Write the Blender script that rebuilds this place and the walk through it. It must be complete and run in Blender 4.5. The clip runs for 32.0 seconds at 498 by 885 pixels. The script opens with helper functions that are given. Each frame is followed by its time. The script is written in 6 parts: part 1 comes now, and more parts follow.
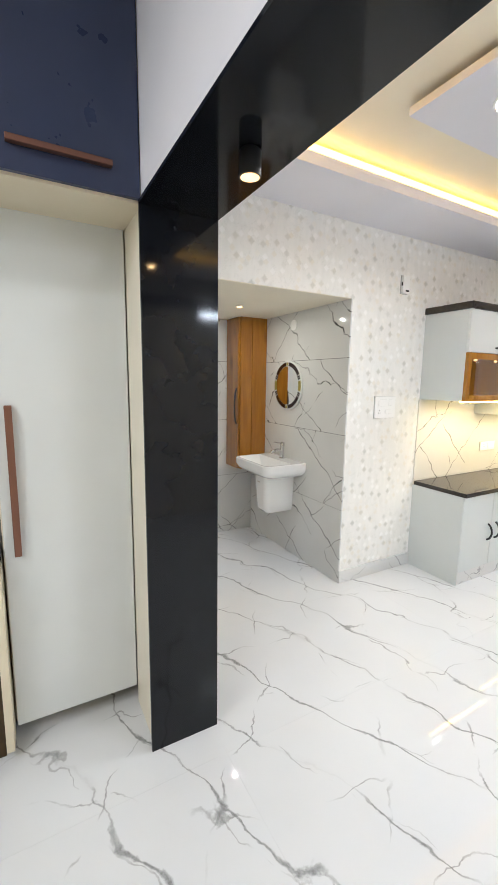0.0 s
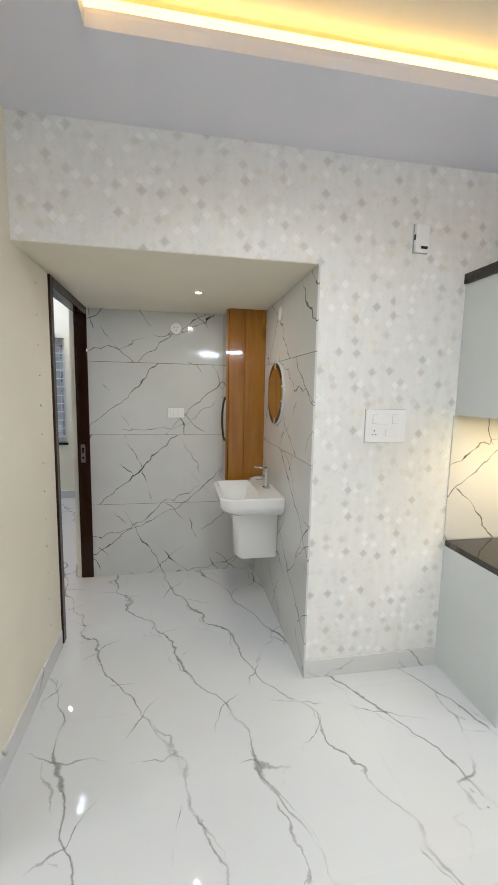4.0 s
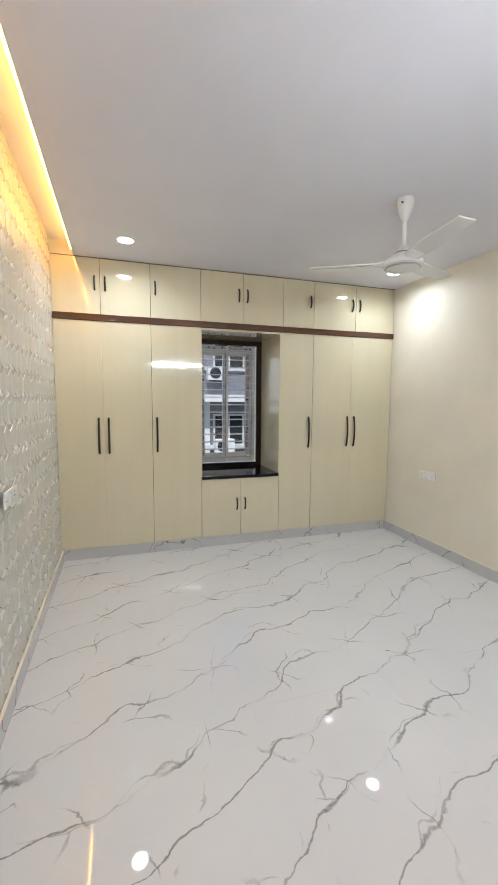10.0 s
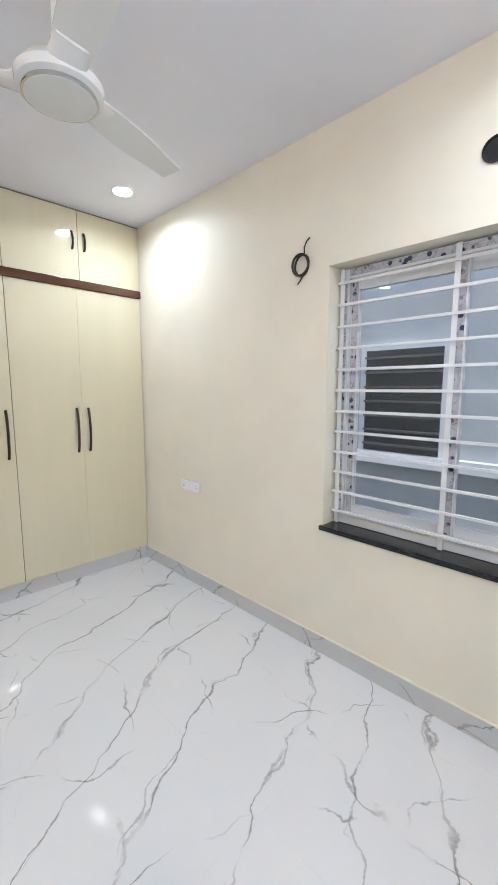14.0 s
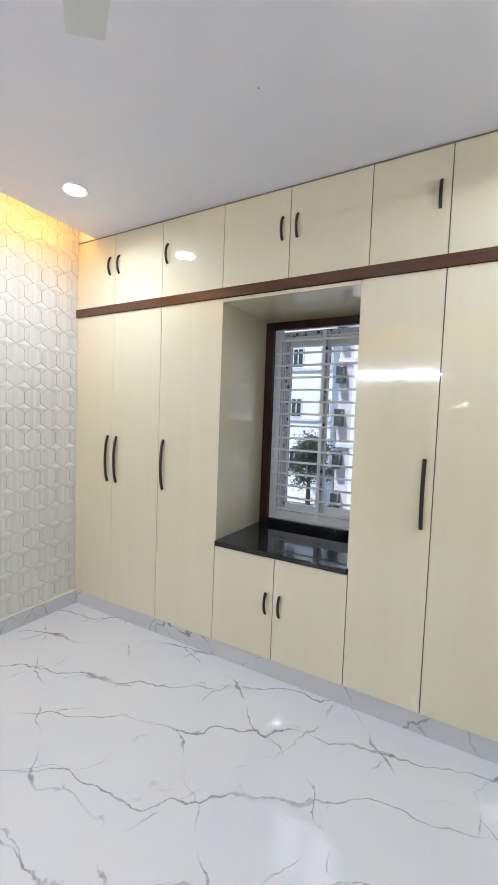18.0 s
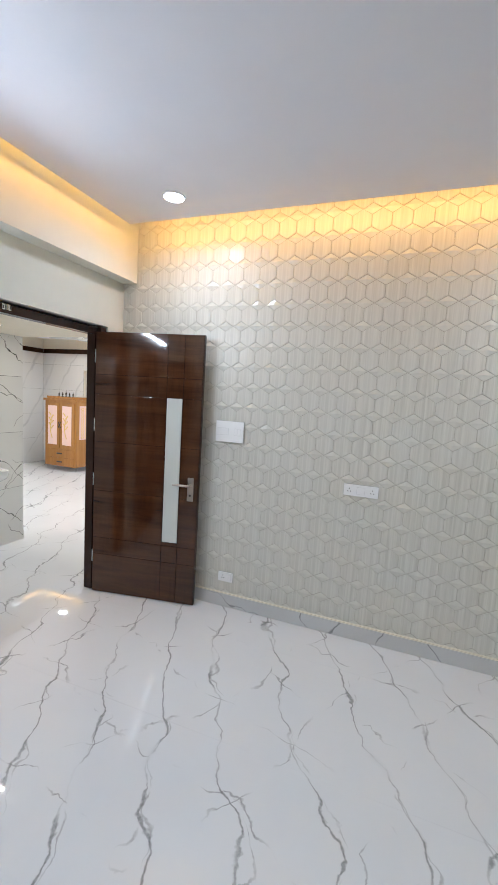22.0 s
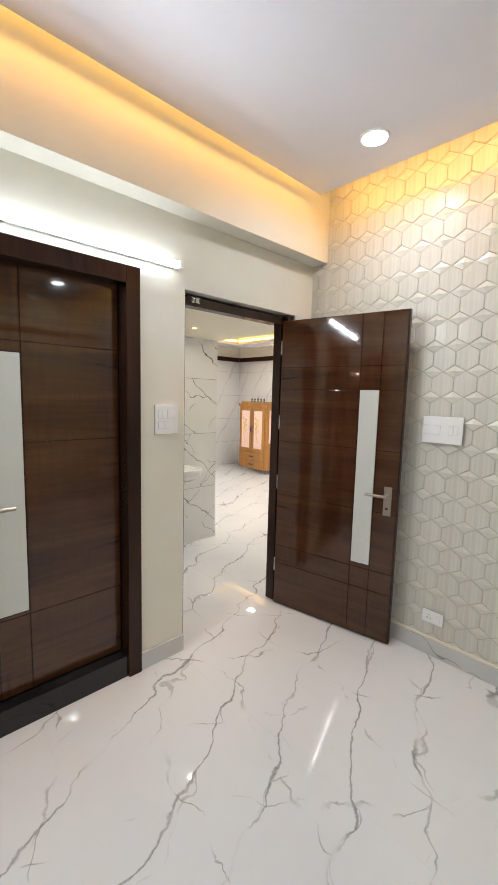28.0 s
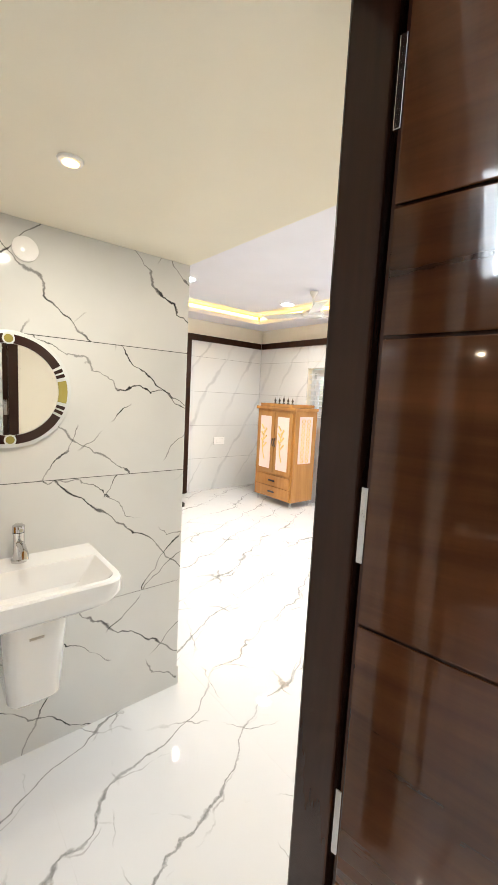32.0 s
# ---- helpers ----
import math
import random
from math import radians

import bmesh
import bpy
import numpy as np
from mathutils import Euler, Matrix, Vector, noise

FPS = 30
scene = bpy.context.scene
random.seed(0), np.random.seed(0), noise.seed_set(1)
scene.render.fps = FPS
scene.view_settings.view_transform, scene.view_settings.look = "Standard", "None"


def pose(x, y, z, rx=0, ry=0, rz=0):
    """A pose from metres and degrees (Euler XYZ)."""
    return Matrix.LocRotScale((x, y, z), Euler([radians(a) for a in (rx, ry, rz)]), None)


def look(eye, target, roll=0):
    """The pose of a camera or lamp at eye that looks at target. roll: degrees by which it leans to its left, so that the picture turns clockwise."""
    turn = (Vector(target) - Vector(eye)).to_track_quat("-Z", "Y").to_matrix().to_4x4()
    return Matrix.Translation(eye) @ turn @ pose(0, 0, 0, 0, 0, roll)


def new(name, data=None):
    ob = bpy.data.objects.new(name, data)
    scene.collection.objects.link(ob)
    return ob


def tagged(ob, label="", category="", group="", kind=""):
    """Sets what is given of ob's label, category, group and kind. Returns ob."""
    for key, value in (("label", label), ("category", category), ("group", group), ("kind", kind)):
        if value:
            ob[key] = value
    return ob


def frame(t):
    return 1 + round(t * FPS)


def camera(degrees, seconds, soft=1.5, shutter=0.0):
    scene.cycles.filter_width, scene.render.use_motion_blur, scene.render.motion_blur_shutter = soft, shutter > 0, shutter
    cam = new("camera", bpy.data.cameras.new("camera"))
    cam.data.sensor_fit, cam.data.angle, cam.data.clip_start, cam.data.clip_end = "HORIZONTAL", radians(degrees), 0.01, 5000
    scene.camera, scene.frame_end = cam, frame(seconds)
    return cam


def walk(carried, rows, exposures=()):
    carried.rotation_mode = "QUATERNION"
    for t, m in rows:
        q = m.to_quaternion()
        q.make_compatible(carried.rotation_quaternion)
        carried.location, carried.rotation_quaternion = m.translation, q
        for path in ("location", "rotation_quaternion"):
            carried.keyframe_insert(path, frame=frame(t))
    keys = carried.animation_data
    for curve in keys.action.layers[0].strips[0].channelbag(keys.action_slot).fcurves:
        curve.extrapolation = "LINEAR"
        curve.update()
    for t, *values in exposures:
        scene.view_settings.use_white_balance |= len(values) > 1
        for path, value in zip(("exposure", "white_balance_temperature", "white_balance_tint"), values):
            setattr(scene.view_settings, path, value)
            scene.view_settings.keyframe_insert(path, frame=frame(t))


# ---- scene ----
cam = camera(63.3, 32.0)
PATH = [
    (0, (-0.694, -3.557, 1.515), (0.269, -1.83, 1.216), 0.8),
    (0.5, (-0.448, -3.51, 1.513), (0.524, -1.782, 1.252), 0.5),
    (1, (-0.245, -3.475, 1.526), (0.765, -1.765, 1.289), 0.5),
    (1.5, (-0.029, -3.531, 1.506), (1.024, -1.844, 1.294), 0.7),
    (2, (0.122, -3.57, 1.508), (1.172, -1.881, 1.3), 0.8),
    (2.5, (0.267, -3.531, 1.513), (1.177, -1.76, 1.322), 0.9),
    (3, (0.428, -3.486, 1.516), (1.105, -1.616, 1.31), 1.1),
    (3.5, (0.575, -3.412, 1.504), (1.065, -1.487, 1.272), 1.1),
    (5.5, (0.73, -2.387, 1.479), (0.699, -0.405, 1.218), 1.6),
    (6, (0.703, -2.088, 1.488), (0.452, -0.122, 1.225), 1.7),
    (6.5, (0.7, -1.827, 1.471), (0.191, 0.09, 1.213), 1.5),
    (7, (0.674, -1.578, 1.472), (-0.09, 0.255, 1.23), 1.3),
    (7.5, (0.561, -1.323, 1.454), (-0.473, 0.375, 1.232), 0.8),
    (8, (0.461, -1.097, 1.48), (-0.83, 0.415, 1.259), 0.9),
    (8.5, (0.403, -0.844, 1.527), (-1.109, 0.446, 1.301), 0.5),
    (9, (0.299, -0.721, 1.53), (-1.377, 0.348, 1.309), 0.4),
    (9.5, (0.21, -0.628, 1.531), (-1.602, 0.191, 1.324), 0.5),
    (10, (0.189, -0.529, 1.538), (-1.706, 0.077, 1.334), 0.4),
    (10.5, (0.191, -0.451, 1.541), (-1.745, 0.004, 1.334), 0.5),
    (11, (0.183, -0.42, 1.538), (-1.764, -0.017, 1.325), 0.5),
    (11.5, (0.101, -0.359, 1.53), (-1.829, 0.112, 1.302), 0.2),
    (12, (-0.123, -0.265, 1.53), (-1.986, 0.421, 1.294), 0.1),
    (12.5, (-0.337, -0.124, 1.521), (-2.087, 0.812, 1.277), -0.0),
    (13, (-0.541, 0.12, 1.525), (-2.135, 1.302, 1.278), -0.1),
    (13.5, (-0.645, 0.379, 1.519), (-2.043, 1.783, 1.253), 0.1),
    (15.5, (-1.185, 1.476, 1.539), (-2.912, 2.466, 1.342), 1.2),
    (16, (-1.419, 1.519, 1.547), (-3.328, 2.088, 1.374), 2.5),
    (16.5, (-1.565, 1.59, 1.554), (-3.556, 1.666, 1.385), 3.1),
    (17, (-1.675, 1.624, 1.513), (-3.648, 1.324, 1.378), 2.6),
    (17.5, (-1.738, 1.628, 1.517), (-3.637, 1.011, 1.401), 2.3),
    (18, (-1.777, 1.673, 1.532), (-3.516, 0.692, 1.416), 2.1),
    (18.5, (-1.826, 1.736, 1.541), (-3.324, 0.416, 1.422), 2.0),
    (19, (-1.868, 1.735, 1.545), (-3.068, 0.139, 1.427), 1.7),
    (19.5, (-1.923, 1.693, 1.544), (-2.78, -0.11, 1.429), 1.5),
    (20, (-1.995, 1.721, 1.531), (-2.514, -0.207, 1.422), 1.5),
    (20.5, (-2.106, 1.79, 1.473), (-2.319, -0.197, 1.387), 2.0),
    (21, (-2.101, 1.773, 1.573), (-2.069, -0.222, 1.425), 3.5),
    (21.5, (-2.149, 1.686, 1.591), (-1.796, -0.274, 1.414), 3.6),
    (22, (-2.285, 1.689, 1.634), (-1.597, -0.175, 1.408), 3.5),
    (22.5, (-2.406, 1.754, 1.614), (-1.385, 0.049, 1.387), 3.3),
    (23, (-2.486, 1.866, 1.601), (-1.152, 0.396, 1.355), 2.9),
    (23.5, (-2.586, 1.955, 1.616), (-0.999, 0.765, 1.359), 2.6),
    (24, (-2.706, 1.98, 1.622), (-0.954, 1.05, 1.367), 2.8),
    (24.5, (-2.762, 1.995, 1.613), (-0.925, 1.24, 1.381), 2.6),
    (25, (-2.763, 1.989, 1.62), (-0.919, 1.245, 1.401), 2.5),
    (25.5, (-2.753, 1.967, 1.615), (-0.967, 1.091, 1.41), 2.3),
    (26, (-2.699, 1.945, 1.629), (-1.018, 0.882, 1.42), 2.1),
    (26.5, (-2.598, 1.905, 1.626), (-1.036, 0.675, 1.403), 2.0),
    (28.5, (-1.806, 1.055, 1.51), (-0.368, -0.316, 1.281), 1.5),
    (29, (-1.597, 0.793, 1.507), (-0.109, -0.523, 1.276), 1.7),
    (29.5, (-1.37, 0.559, 1.487), (0.186, -0.677, 1.259), 1.8),
    (30, (-1.18, 0.346, 1.498), (0.464, -0.768, 1.265), 2.2),
    (30.5, (-1.041, 0.084, 1.507), (0.702, -0.866, 1.268), 3.0),
    (31, (-0.858, -0.097, 1.478), (0.877, -1.063, 1.235), 2.9),
    (31.5, (-0.61, -0.247, 1.507), (1.05, -1.337, 1.267), 3.0),
    (32, (-0.375, -0.374, 1.508), (1.157, -1.639, 1.278), 3.0),
]
walk(cam, [(t, look(eye, target, roll)) for t, eye, target, roll in PATH], [
    (0, 0.12, 5800, 7), (1, -0.05, 5800, 6), (2, -0.5, 5850, 5), (3.5, -0.32, 5750, 5), (5.5, 0.22, 5750, 5), (7, 0.56, 5650, 5), (8, 0.5, 5750, 7), (9, 0.52, 5850, 8), (10, 0.29, 6250, 9), (12, 0.40, 5950, 9), (13, 0.65, 5950, 10),
    (16, 0.55, 5850, 10), (18, 0.65, 5750, 10), (20, 0.35, 5600, 8), (21, 0.28, 5550, 8), (23, 0.18, 5850, 8), (26, 0.18, 6250, 9), (29, 0.28, 6350, 8), (30, 0.4, 6300, 7), (31, 0.89, 6450, 9), (32, 0.7, 6250, 8)])

# ---- world and exposure ----
world = bpy.data.worlds.new("sky")
scene.world = world
world.use_nodes = True
wn = world.node_tree
sky = wn.nodes.new("ShaderNodeTexSky")
sky.sky_type, sky.sun_disc, sky.sun_elevation, sky.sun_rotation = "NISHITA", False, radians(52), radians(250)
wn.links.new(sky.outputs[0], wn.nodes["Background"].inputs[0])
wn.nodes["Background"].inputs[1].default_value = 0.15
sun = new("sun", bpy.data.lights.new("sun", "SUN"))
sun.data.energy, sun.data.angle, sun.data.color = 3.4, radians(3), (1.0, 0.97, 0.93)
sun.matrix_world = look((0, 0, 20), (-14.0, 5.0, -1.0))


# ---- small helpers ----
def lamp(name, at, aim, size, power, colour, size_y=None, spread=180):
    data = bpy.data.lights.new(name, "AREA")
    data.shape, data.size, data.energy, data.color = ("RECTANGLE" if size_y else "DISK"), size, power, colour
    data.spread = radians(spread)
    if size_y:
        data.size_y = size_y
    ob = new(name, data)
    ob.matrix_world = look(at, aim)
    return ob


def box(bm, lo, hi):
    (x0, y0, z0), (x1, y1, z1) = lo, hi
    v = [bm.verts.new(p) for p in ((x0, y0, z0), (x1, y0, z0), (x1, y1, z0), (x0, y1, z0), (x0, y0, z1), (x1, y0, z1), (x1, y1, z1), (x0, y1, z1))]
    for f in ((3, 2, 1, 0), (4, 5, 6, 7), (0, 1, 5, 4), (1, 2, 6, 5), (2, 3, 7, 6), (3, 0, 4, 7)):
        bm.faces.new([v[i] for i in f])
    return bm


def prism(bm, outline, lo, hi, axis="z"):
    """A straight prism over a closed outline of pairs; the axis along which it is drawn from lo to hi."""
    def p(a, b, c):
        return {"z": (a, b, c), "y": (a, c, b), "x": (c, a, b)}[axis]
    low = [bm.verts.new(p(a, b, lo)) for a, b in outline]
    top = [bm.verts.new(p(a, b, hi)) for a, b in outline]
    n = len(outline)
    bm.faces.new(low[::-1])
    bm.faces.new(top)
    for i in range(n):
        bm.faces.new((low[i], low[(i + 1) % n], top[(i + 1) % n], top[i]))
    bmesh.ops.recalc_face_normals(bm, faces=bm.faces[:])
    return bm


def turned(bm, profile, centre, axis="z", seg=28):
    """A turned body: pairs of radius and height along the axis."""
    rings = []
    for r, h in profile:
        ring = []
        for i in range(seg):
            a = 2 * math.pi * i / seg
            u, v = r * math.cos(a), r * math.sin(a)
            q = {"z": (u, v, h), "y": (u, h, v), "x": (h, u, v)}[axis]
            ring.append(bm.verts.new([q[k] + centre[k] for k in range(3)]))
        rings.append(ring)
    for a, b in zip(rings, rings[1:]):
        for i in range(seg):
            bm.faces.new((a[i], a[(i + 1) % seg], b[(i + 1) % seg], b[i]))
    for ring in (rings[0], rings[-1]):
        bm.faces.new(ring)
    bmesh.ops.recalc_face_normals(bm, faces=bm.faces[:])
    return bm


def tube(bm, points, radius, seg=10):
    """A round bar through the given points."""
    rings = []
    pts = [Vector(p) for p in points]
    for i, p in enumerate(pts):
        d = (pts[min(i + 1, len(pts) - 1)] - pts[max(i - 1, 0)]).normalized()
        side = d.orthogonal().normalized() if i == 0 else (rings_side - d * rings_side.dot(d)).normalized()
        rings_side = side
        up = d.cross(side)
        rings.append([bm.verts.new(p + radius * (math.cos(a) * side + math.sin(a) * up)) for a in (2 * math.pi * k / seg for k in range(seg))])
    for a, b in zip(rings, rings[1:]):
        for k in range(seg):
            bm.faces.new((a[k], a[(k + 1) % seg], b[(k + 1) % seg], b[k]))
    bm.faces.new(rings[0][::-1])
    bm.faces.new(rings[-1])
    return bm


ROOT = {}


def thing(name, label, category, at=(0, 0, 0), group=""):
    ob = new(name)
    ob.empty_display_size = 0.1
    ob.location = at
    ROOT[ob.name] = Matrix.Translation(-Vector(at))
    return tagged(ob, label, category, group)


def part(name, bm, material, parent=None, label="", bevel=0.0, smooth=False, kind="", seg=2):
    if bevel:
        bmesh.ops.bevel(bm, geom=bm.edges[:], offset=bevel, segments=seg, profile=0.6, affect="EDGES", clamp_overlap=True)
    me = bpy.data.meshes.new(name)
    bm.to_mesh(me)
    bm.free()
    me.materials.append(material)
    if smooth:
        for p in me.polygons:
            p.use_smooth = True
        me.set_sharp_from_angle(angle=radians(40))
    ob = new(name, me)
    if parent:
        ob.parent = parent
        ob.matrix_parent_inverse = ROOT.get(parent.name, Matrix())
    return tagged(ob, label, kind=kind)


def slab(name, lo, hi, material, parent=None, label="", bevel=0.0, kind=""):
    return part(name, box(bmesh.new(), lo, hi), material, parent, label, bevel, kind=kind)


def boxes(name, pairs, material, kind="structure", label=""):
    bm = bmesh.new()
    for lo, hi in pairs:
        box(bm, lo, hi)
    return part(name, bm, material, None, label, kind=kind)


# ---- materials ----
class Nodes:
    def __init__(self, name):
        self.m = bpy.data.materials.new(name)
        self.m.use_nodes = True
        self.t = self.m.node_tree
        self.b = self.t.nodes["Principled BSDF"]

    def add(self, kind, **sets):
        n = self.t.nodes.new(kind)
        for k, v in sets.items():
            n.inputs[k.replace("_", " ")].default_value = v
        return n

    def to(self, a, b):
        self.t.links.new(a, b)

    def coords(self, scale=(1, 1, 1), turn=(0, 0, 0)):
        c = self.t.nodes.new("ShaderNodeTexCoord")
        m = self.t.nodes.new("ShaderNodeMapping")
        m.inputs["Scale"].default_value, m.inputs["Rotation"].default_value = scale, turn
        self.to(c.outputs["Object"], m.inputs["Vector"])
        return m.outputs[0]

    def noise(self, vec, scale, detail=4.0, rough=0.55, distortion=0.0):
        n = self.add("ShaderNodeTexNoise", Scale=scale, Detail=detail, Roughness=rough, Distortion=distortion)
        self.to(vec, n.inputs["Vector"])
        return n.outputs["Fac"]

    def math(self, op, a, b=None, clamp=False):
        n = self.t.nodes.new("ShaderNodeMath")
        n.operation, n.use_clamp = op, clamp
        for i, v in enumerate((a, b)):
            if v is None:
                continue
            if isinstance(v, (int, float)):
                n.inputs[i].default_value = v
            else:
                self.to(v, n.inputs[i])
        return n.outputs[0]

    def span(self, v, a, b, c=0.0, d=1.0):
        n = self.add("ShaderNodeMapRange")
        for i, k in enumerate((a, b, c, d)):
            if isinstance(k, (int, float)):
                n.inputs[i + 1].default_value = k
            else:
                self.to(k, n.inputs[i + 1])
        self.to(v, n.inputs[0])
        return n.outputs[0]

    def mix(self, fac, a, b, blend="MIX"):
        n = self.t.nodes.new("ShaderNodeMix")
        n.data_type, n.blend_type = "RGBA", blend
        for i, v in ((0, fac), (6, a), (7, b)):
            if isinstance(v, (int, float)):
                n.inputs[i].default_value = v
            elif isinstance(v, tuple):
                n.inputs[i].default_value = (*v, 1)
            else:
                self.to(v, n.inputs[i])
        return n.outputs[2]

    def vein(self, vec, scale, width, detail=5.0, rough=0.6, distortion=0.4):
        f = self.noise(vec, scale, detail, rough, distortion)
        d = self.math("ABSOLUTE", self.math("SUBTRACT", f, 0.5))
        return self.span(d, 0.0, width, 1.0, 0.0)

    def bump(self, height, strength=0.2, distance=0.002):
        n = self.add("ShaderNodeBump", Strength=strength, Distance=distance)
        self.to(height, n.inputs["Height"])
        self.to(n.outputs[0], self.b.inputs["Normal"])

    def set(self, **sets):
        for k, v in sets.items():
            s = self.b.inputs[k.replace("_", " ")]
            if isinstance(v, (int, float)):
                s.default_value = v
            elif isinstance(v, tuple):
                s.default_value = (*v, 1)
            else:
                self.to(v, s)
        return self.m


def plain(name, col, rough=0.5, metal=0.0, var=0.06, scale=3.0, bump=0.05, fine=180.0, coat=0.0, spec=0.5):
    n = Nodes(name)
    v = n.coords()
    f = n.noise(v, scale, 5)
    c = n.mix(n.span(f, 0.3, 0.7), tuple(k * (1 - var) for k in col), tuple(min(1, k * (1 + var)) for k in col))
    if bump:
        n.bump(n.noise(v, fine, 3), bump, 0.001)
    return n.set(Base_Color=c, Roughness=n.span(n.noise(v, scale * 4, 3), 0.3, 0.7, rough * 0.9, min(1, rough * 1.1)), Metallic=metal, Coat_Weight=coat, Coat_Roughness=0.05, Specular_IOR_Level=spec)


def wood(name, dark, light, along="z", rough=0.3, coat=0.0, grain=1.0, contrast=1.0, bands=True, spec=0.5, figure=0.0, knots=0.0):
    n = Nodes(name)
    s = {"x": (0.7, 9, 9), "y": (9, 0.7, 9), "z": (9, 9, 0.7)}[along]
    v = n.coords(tuple(k * grain for k in s))
    f = n.noise(v, 1.0, 6, 0.6, 1.2)
    g = n.noise(n.coords(tuple(k * grain * 7 for k in s)), 1.0, 3, 0.7)
    w = n.math("ADD", n.math("MULTIPLY", f, 0.75), n.math("MULTIPLY", g, 0.25))
    c = n.mix(n.span(w, 0.5 - 0.18 / contrast, 0.5 + 0.18 / contrast), dark, light)
    if bands:
        o = n.noise(n.coords((2.2, 2.2, 0.5) if along == "z" else (0.5, 2.2, 2.2)), 1.0, 2)
        c = n.mix(n.span(o, 0.35, 0.7, 0.0, 0.35), c, tuple(k * 0.6 for k in dark))
    if figure:
        q = n.noise(n.coords((34, 34, 5) if along == "x" else (5, 5, 34)), 1.0, 4, 0.65)
        p = n.noise(n.coords((1.6, 1.6, 1.6)), 1.0, 3)
        c = n.mix(n.math("MULTIPLY", n.math("MULTIPLY", n.span(q, 0.45, 0.68), n.span(p, 0.38, 0.62)), figure), c, tuple(k * 0.45 for k in dark))
    if knots:
        vo = n.t.nodes.new("ShaderNodeTexVoronoi")
        vo.inputs["Scale"].default_value = 3.0
        n.to(n.coords((1.8, 1.8, 0.9)), vo.inputs["Vector"])
        d = n.math("ADD", vo.outputs["Distance"], n.math("MULTIPLY", n.math("SUBTRACT", n.noise(v, 3.0, 3), 0.5), 0.16))
        c = n.mix(n.math("MULTIPLY", n.span(d, 0.06, 0.24, 1.0, 0.0), knots), c, tuple(k * 0.45 for k in dark))
    n.bump(g, 0.06, 0.0008)
    return n.set(Base_Color=c, Roughness=n.span(f, 0.3, 0.7, rough * 0.85, rough * 1.15), Coat_Weight=coat, Coat_Roughness=0.04, Specular_IOR_Level=spec)


def streaks(n, c, angle, spacing, wander, jag, width, seed=0.0, kink=0.0, cell=7.0, chip=0.0):
    """Long winding lines across a flat print: 1 on a line and 0 off it, the moved coordinates, and the running count."""
    d = n.t.nodes.new("ShaderNodeVectorMath")
    d.operation = "DOT_PRODUCT"
    n.to(c, d.inputs[0])
    d.inputs[1].default_value = (math.cos(radians(angle)), math.sin(radians(angle)), 0)
    m = n.t.nodes.new("ShaderNodeMapping")
    m.inputs["Location"].default_value = (seed, seed * 0.7, 0)
    n.to(c, m.inputs["Vector"])
    v = m.outputs[0]
    f = n.math("MULTIPLY", d.outputs["Value"], 1 / spacing)
    f = n.math("ADD", f, n.math("MULTIPLY", n.noise(v, 1.0, 1.5, 0.5), wander))
    f = n.math("ADD", f, n.math("MULTIPLY", n.noise(v, 4.5, 2.5, 0.5), jag * 1.1))
    if kink:
        o = n.t.nodes.new("ShaderNodeTexVoronoi")
        o.inputs["Scale"].default_value = cell
        n.to(v, o.inputs["Vector"])
        f = n.math("ADD", f, n.math("MULTIPLY", o.outputs["Distance"], kink))
    if chip:
        f = n.math("ADD", f, n.math("MULTIPLY", n.noise(v, 26.0, 3, 0.6), chip))
    return on_line(n, f, spacing, width), v, f


def on_line(n, f, spacing, width):
    r = n.math("ABSOLUTE", n.math("SUBTRACT", n.math("FRACT", f), 0.5))
    r = n.math("MULTIPLY", r, spacing)
    return n.span(r, n.math("MULTIPLY", width, 0.3), width, 1.0, 0.0)


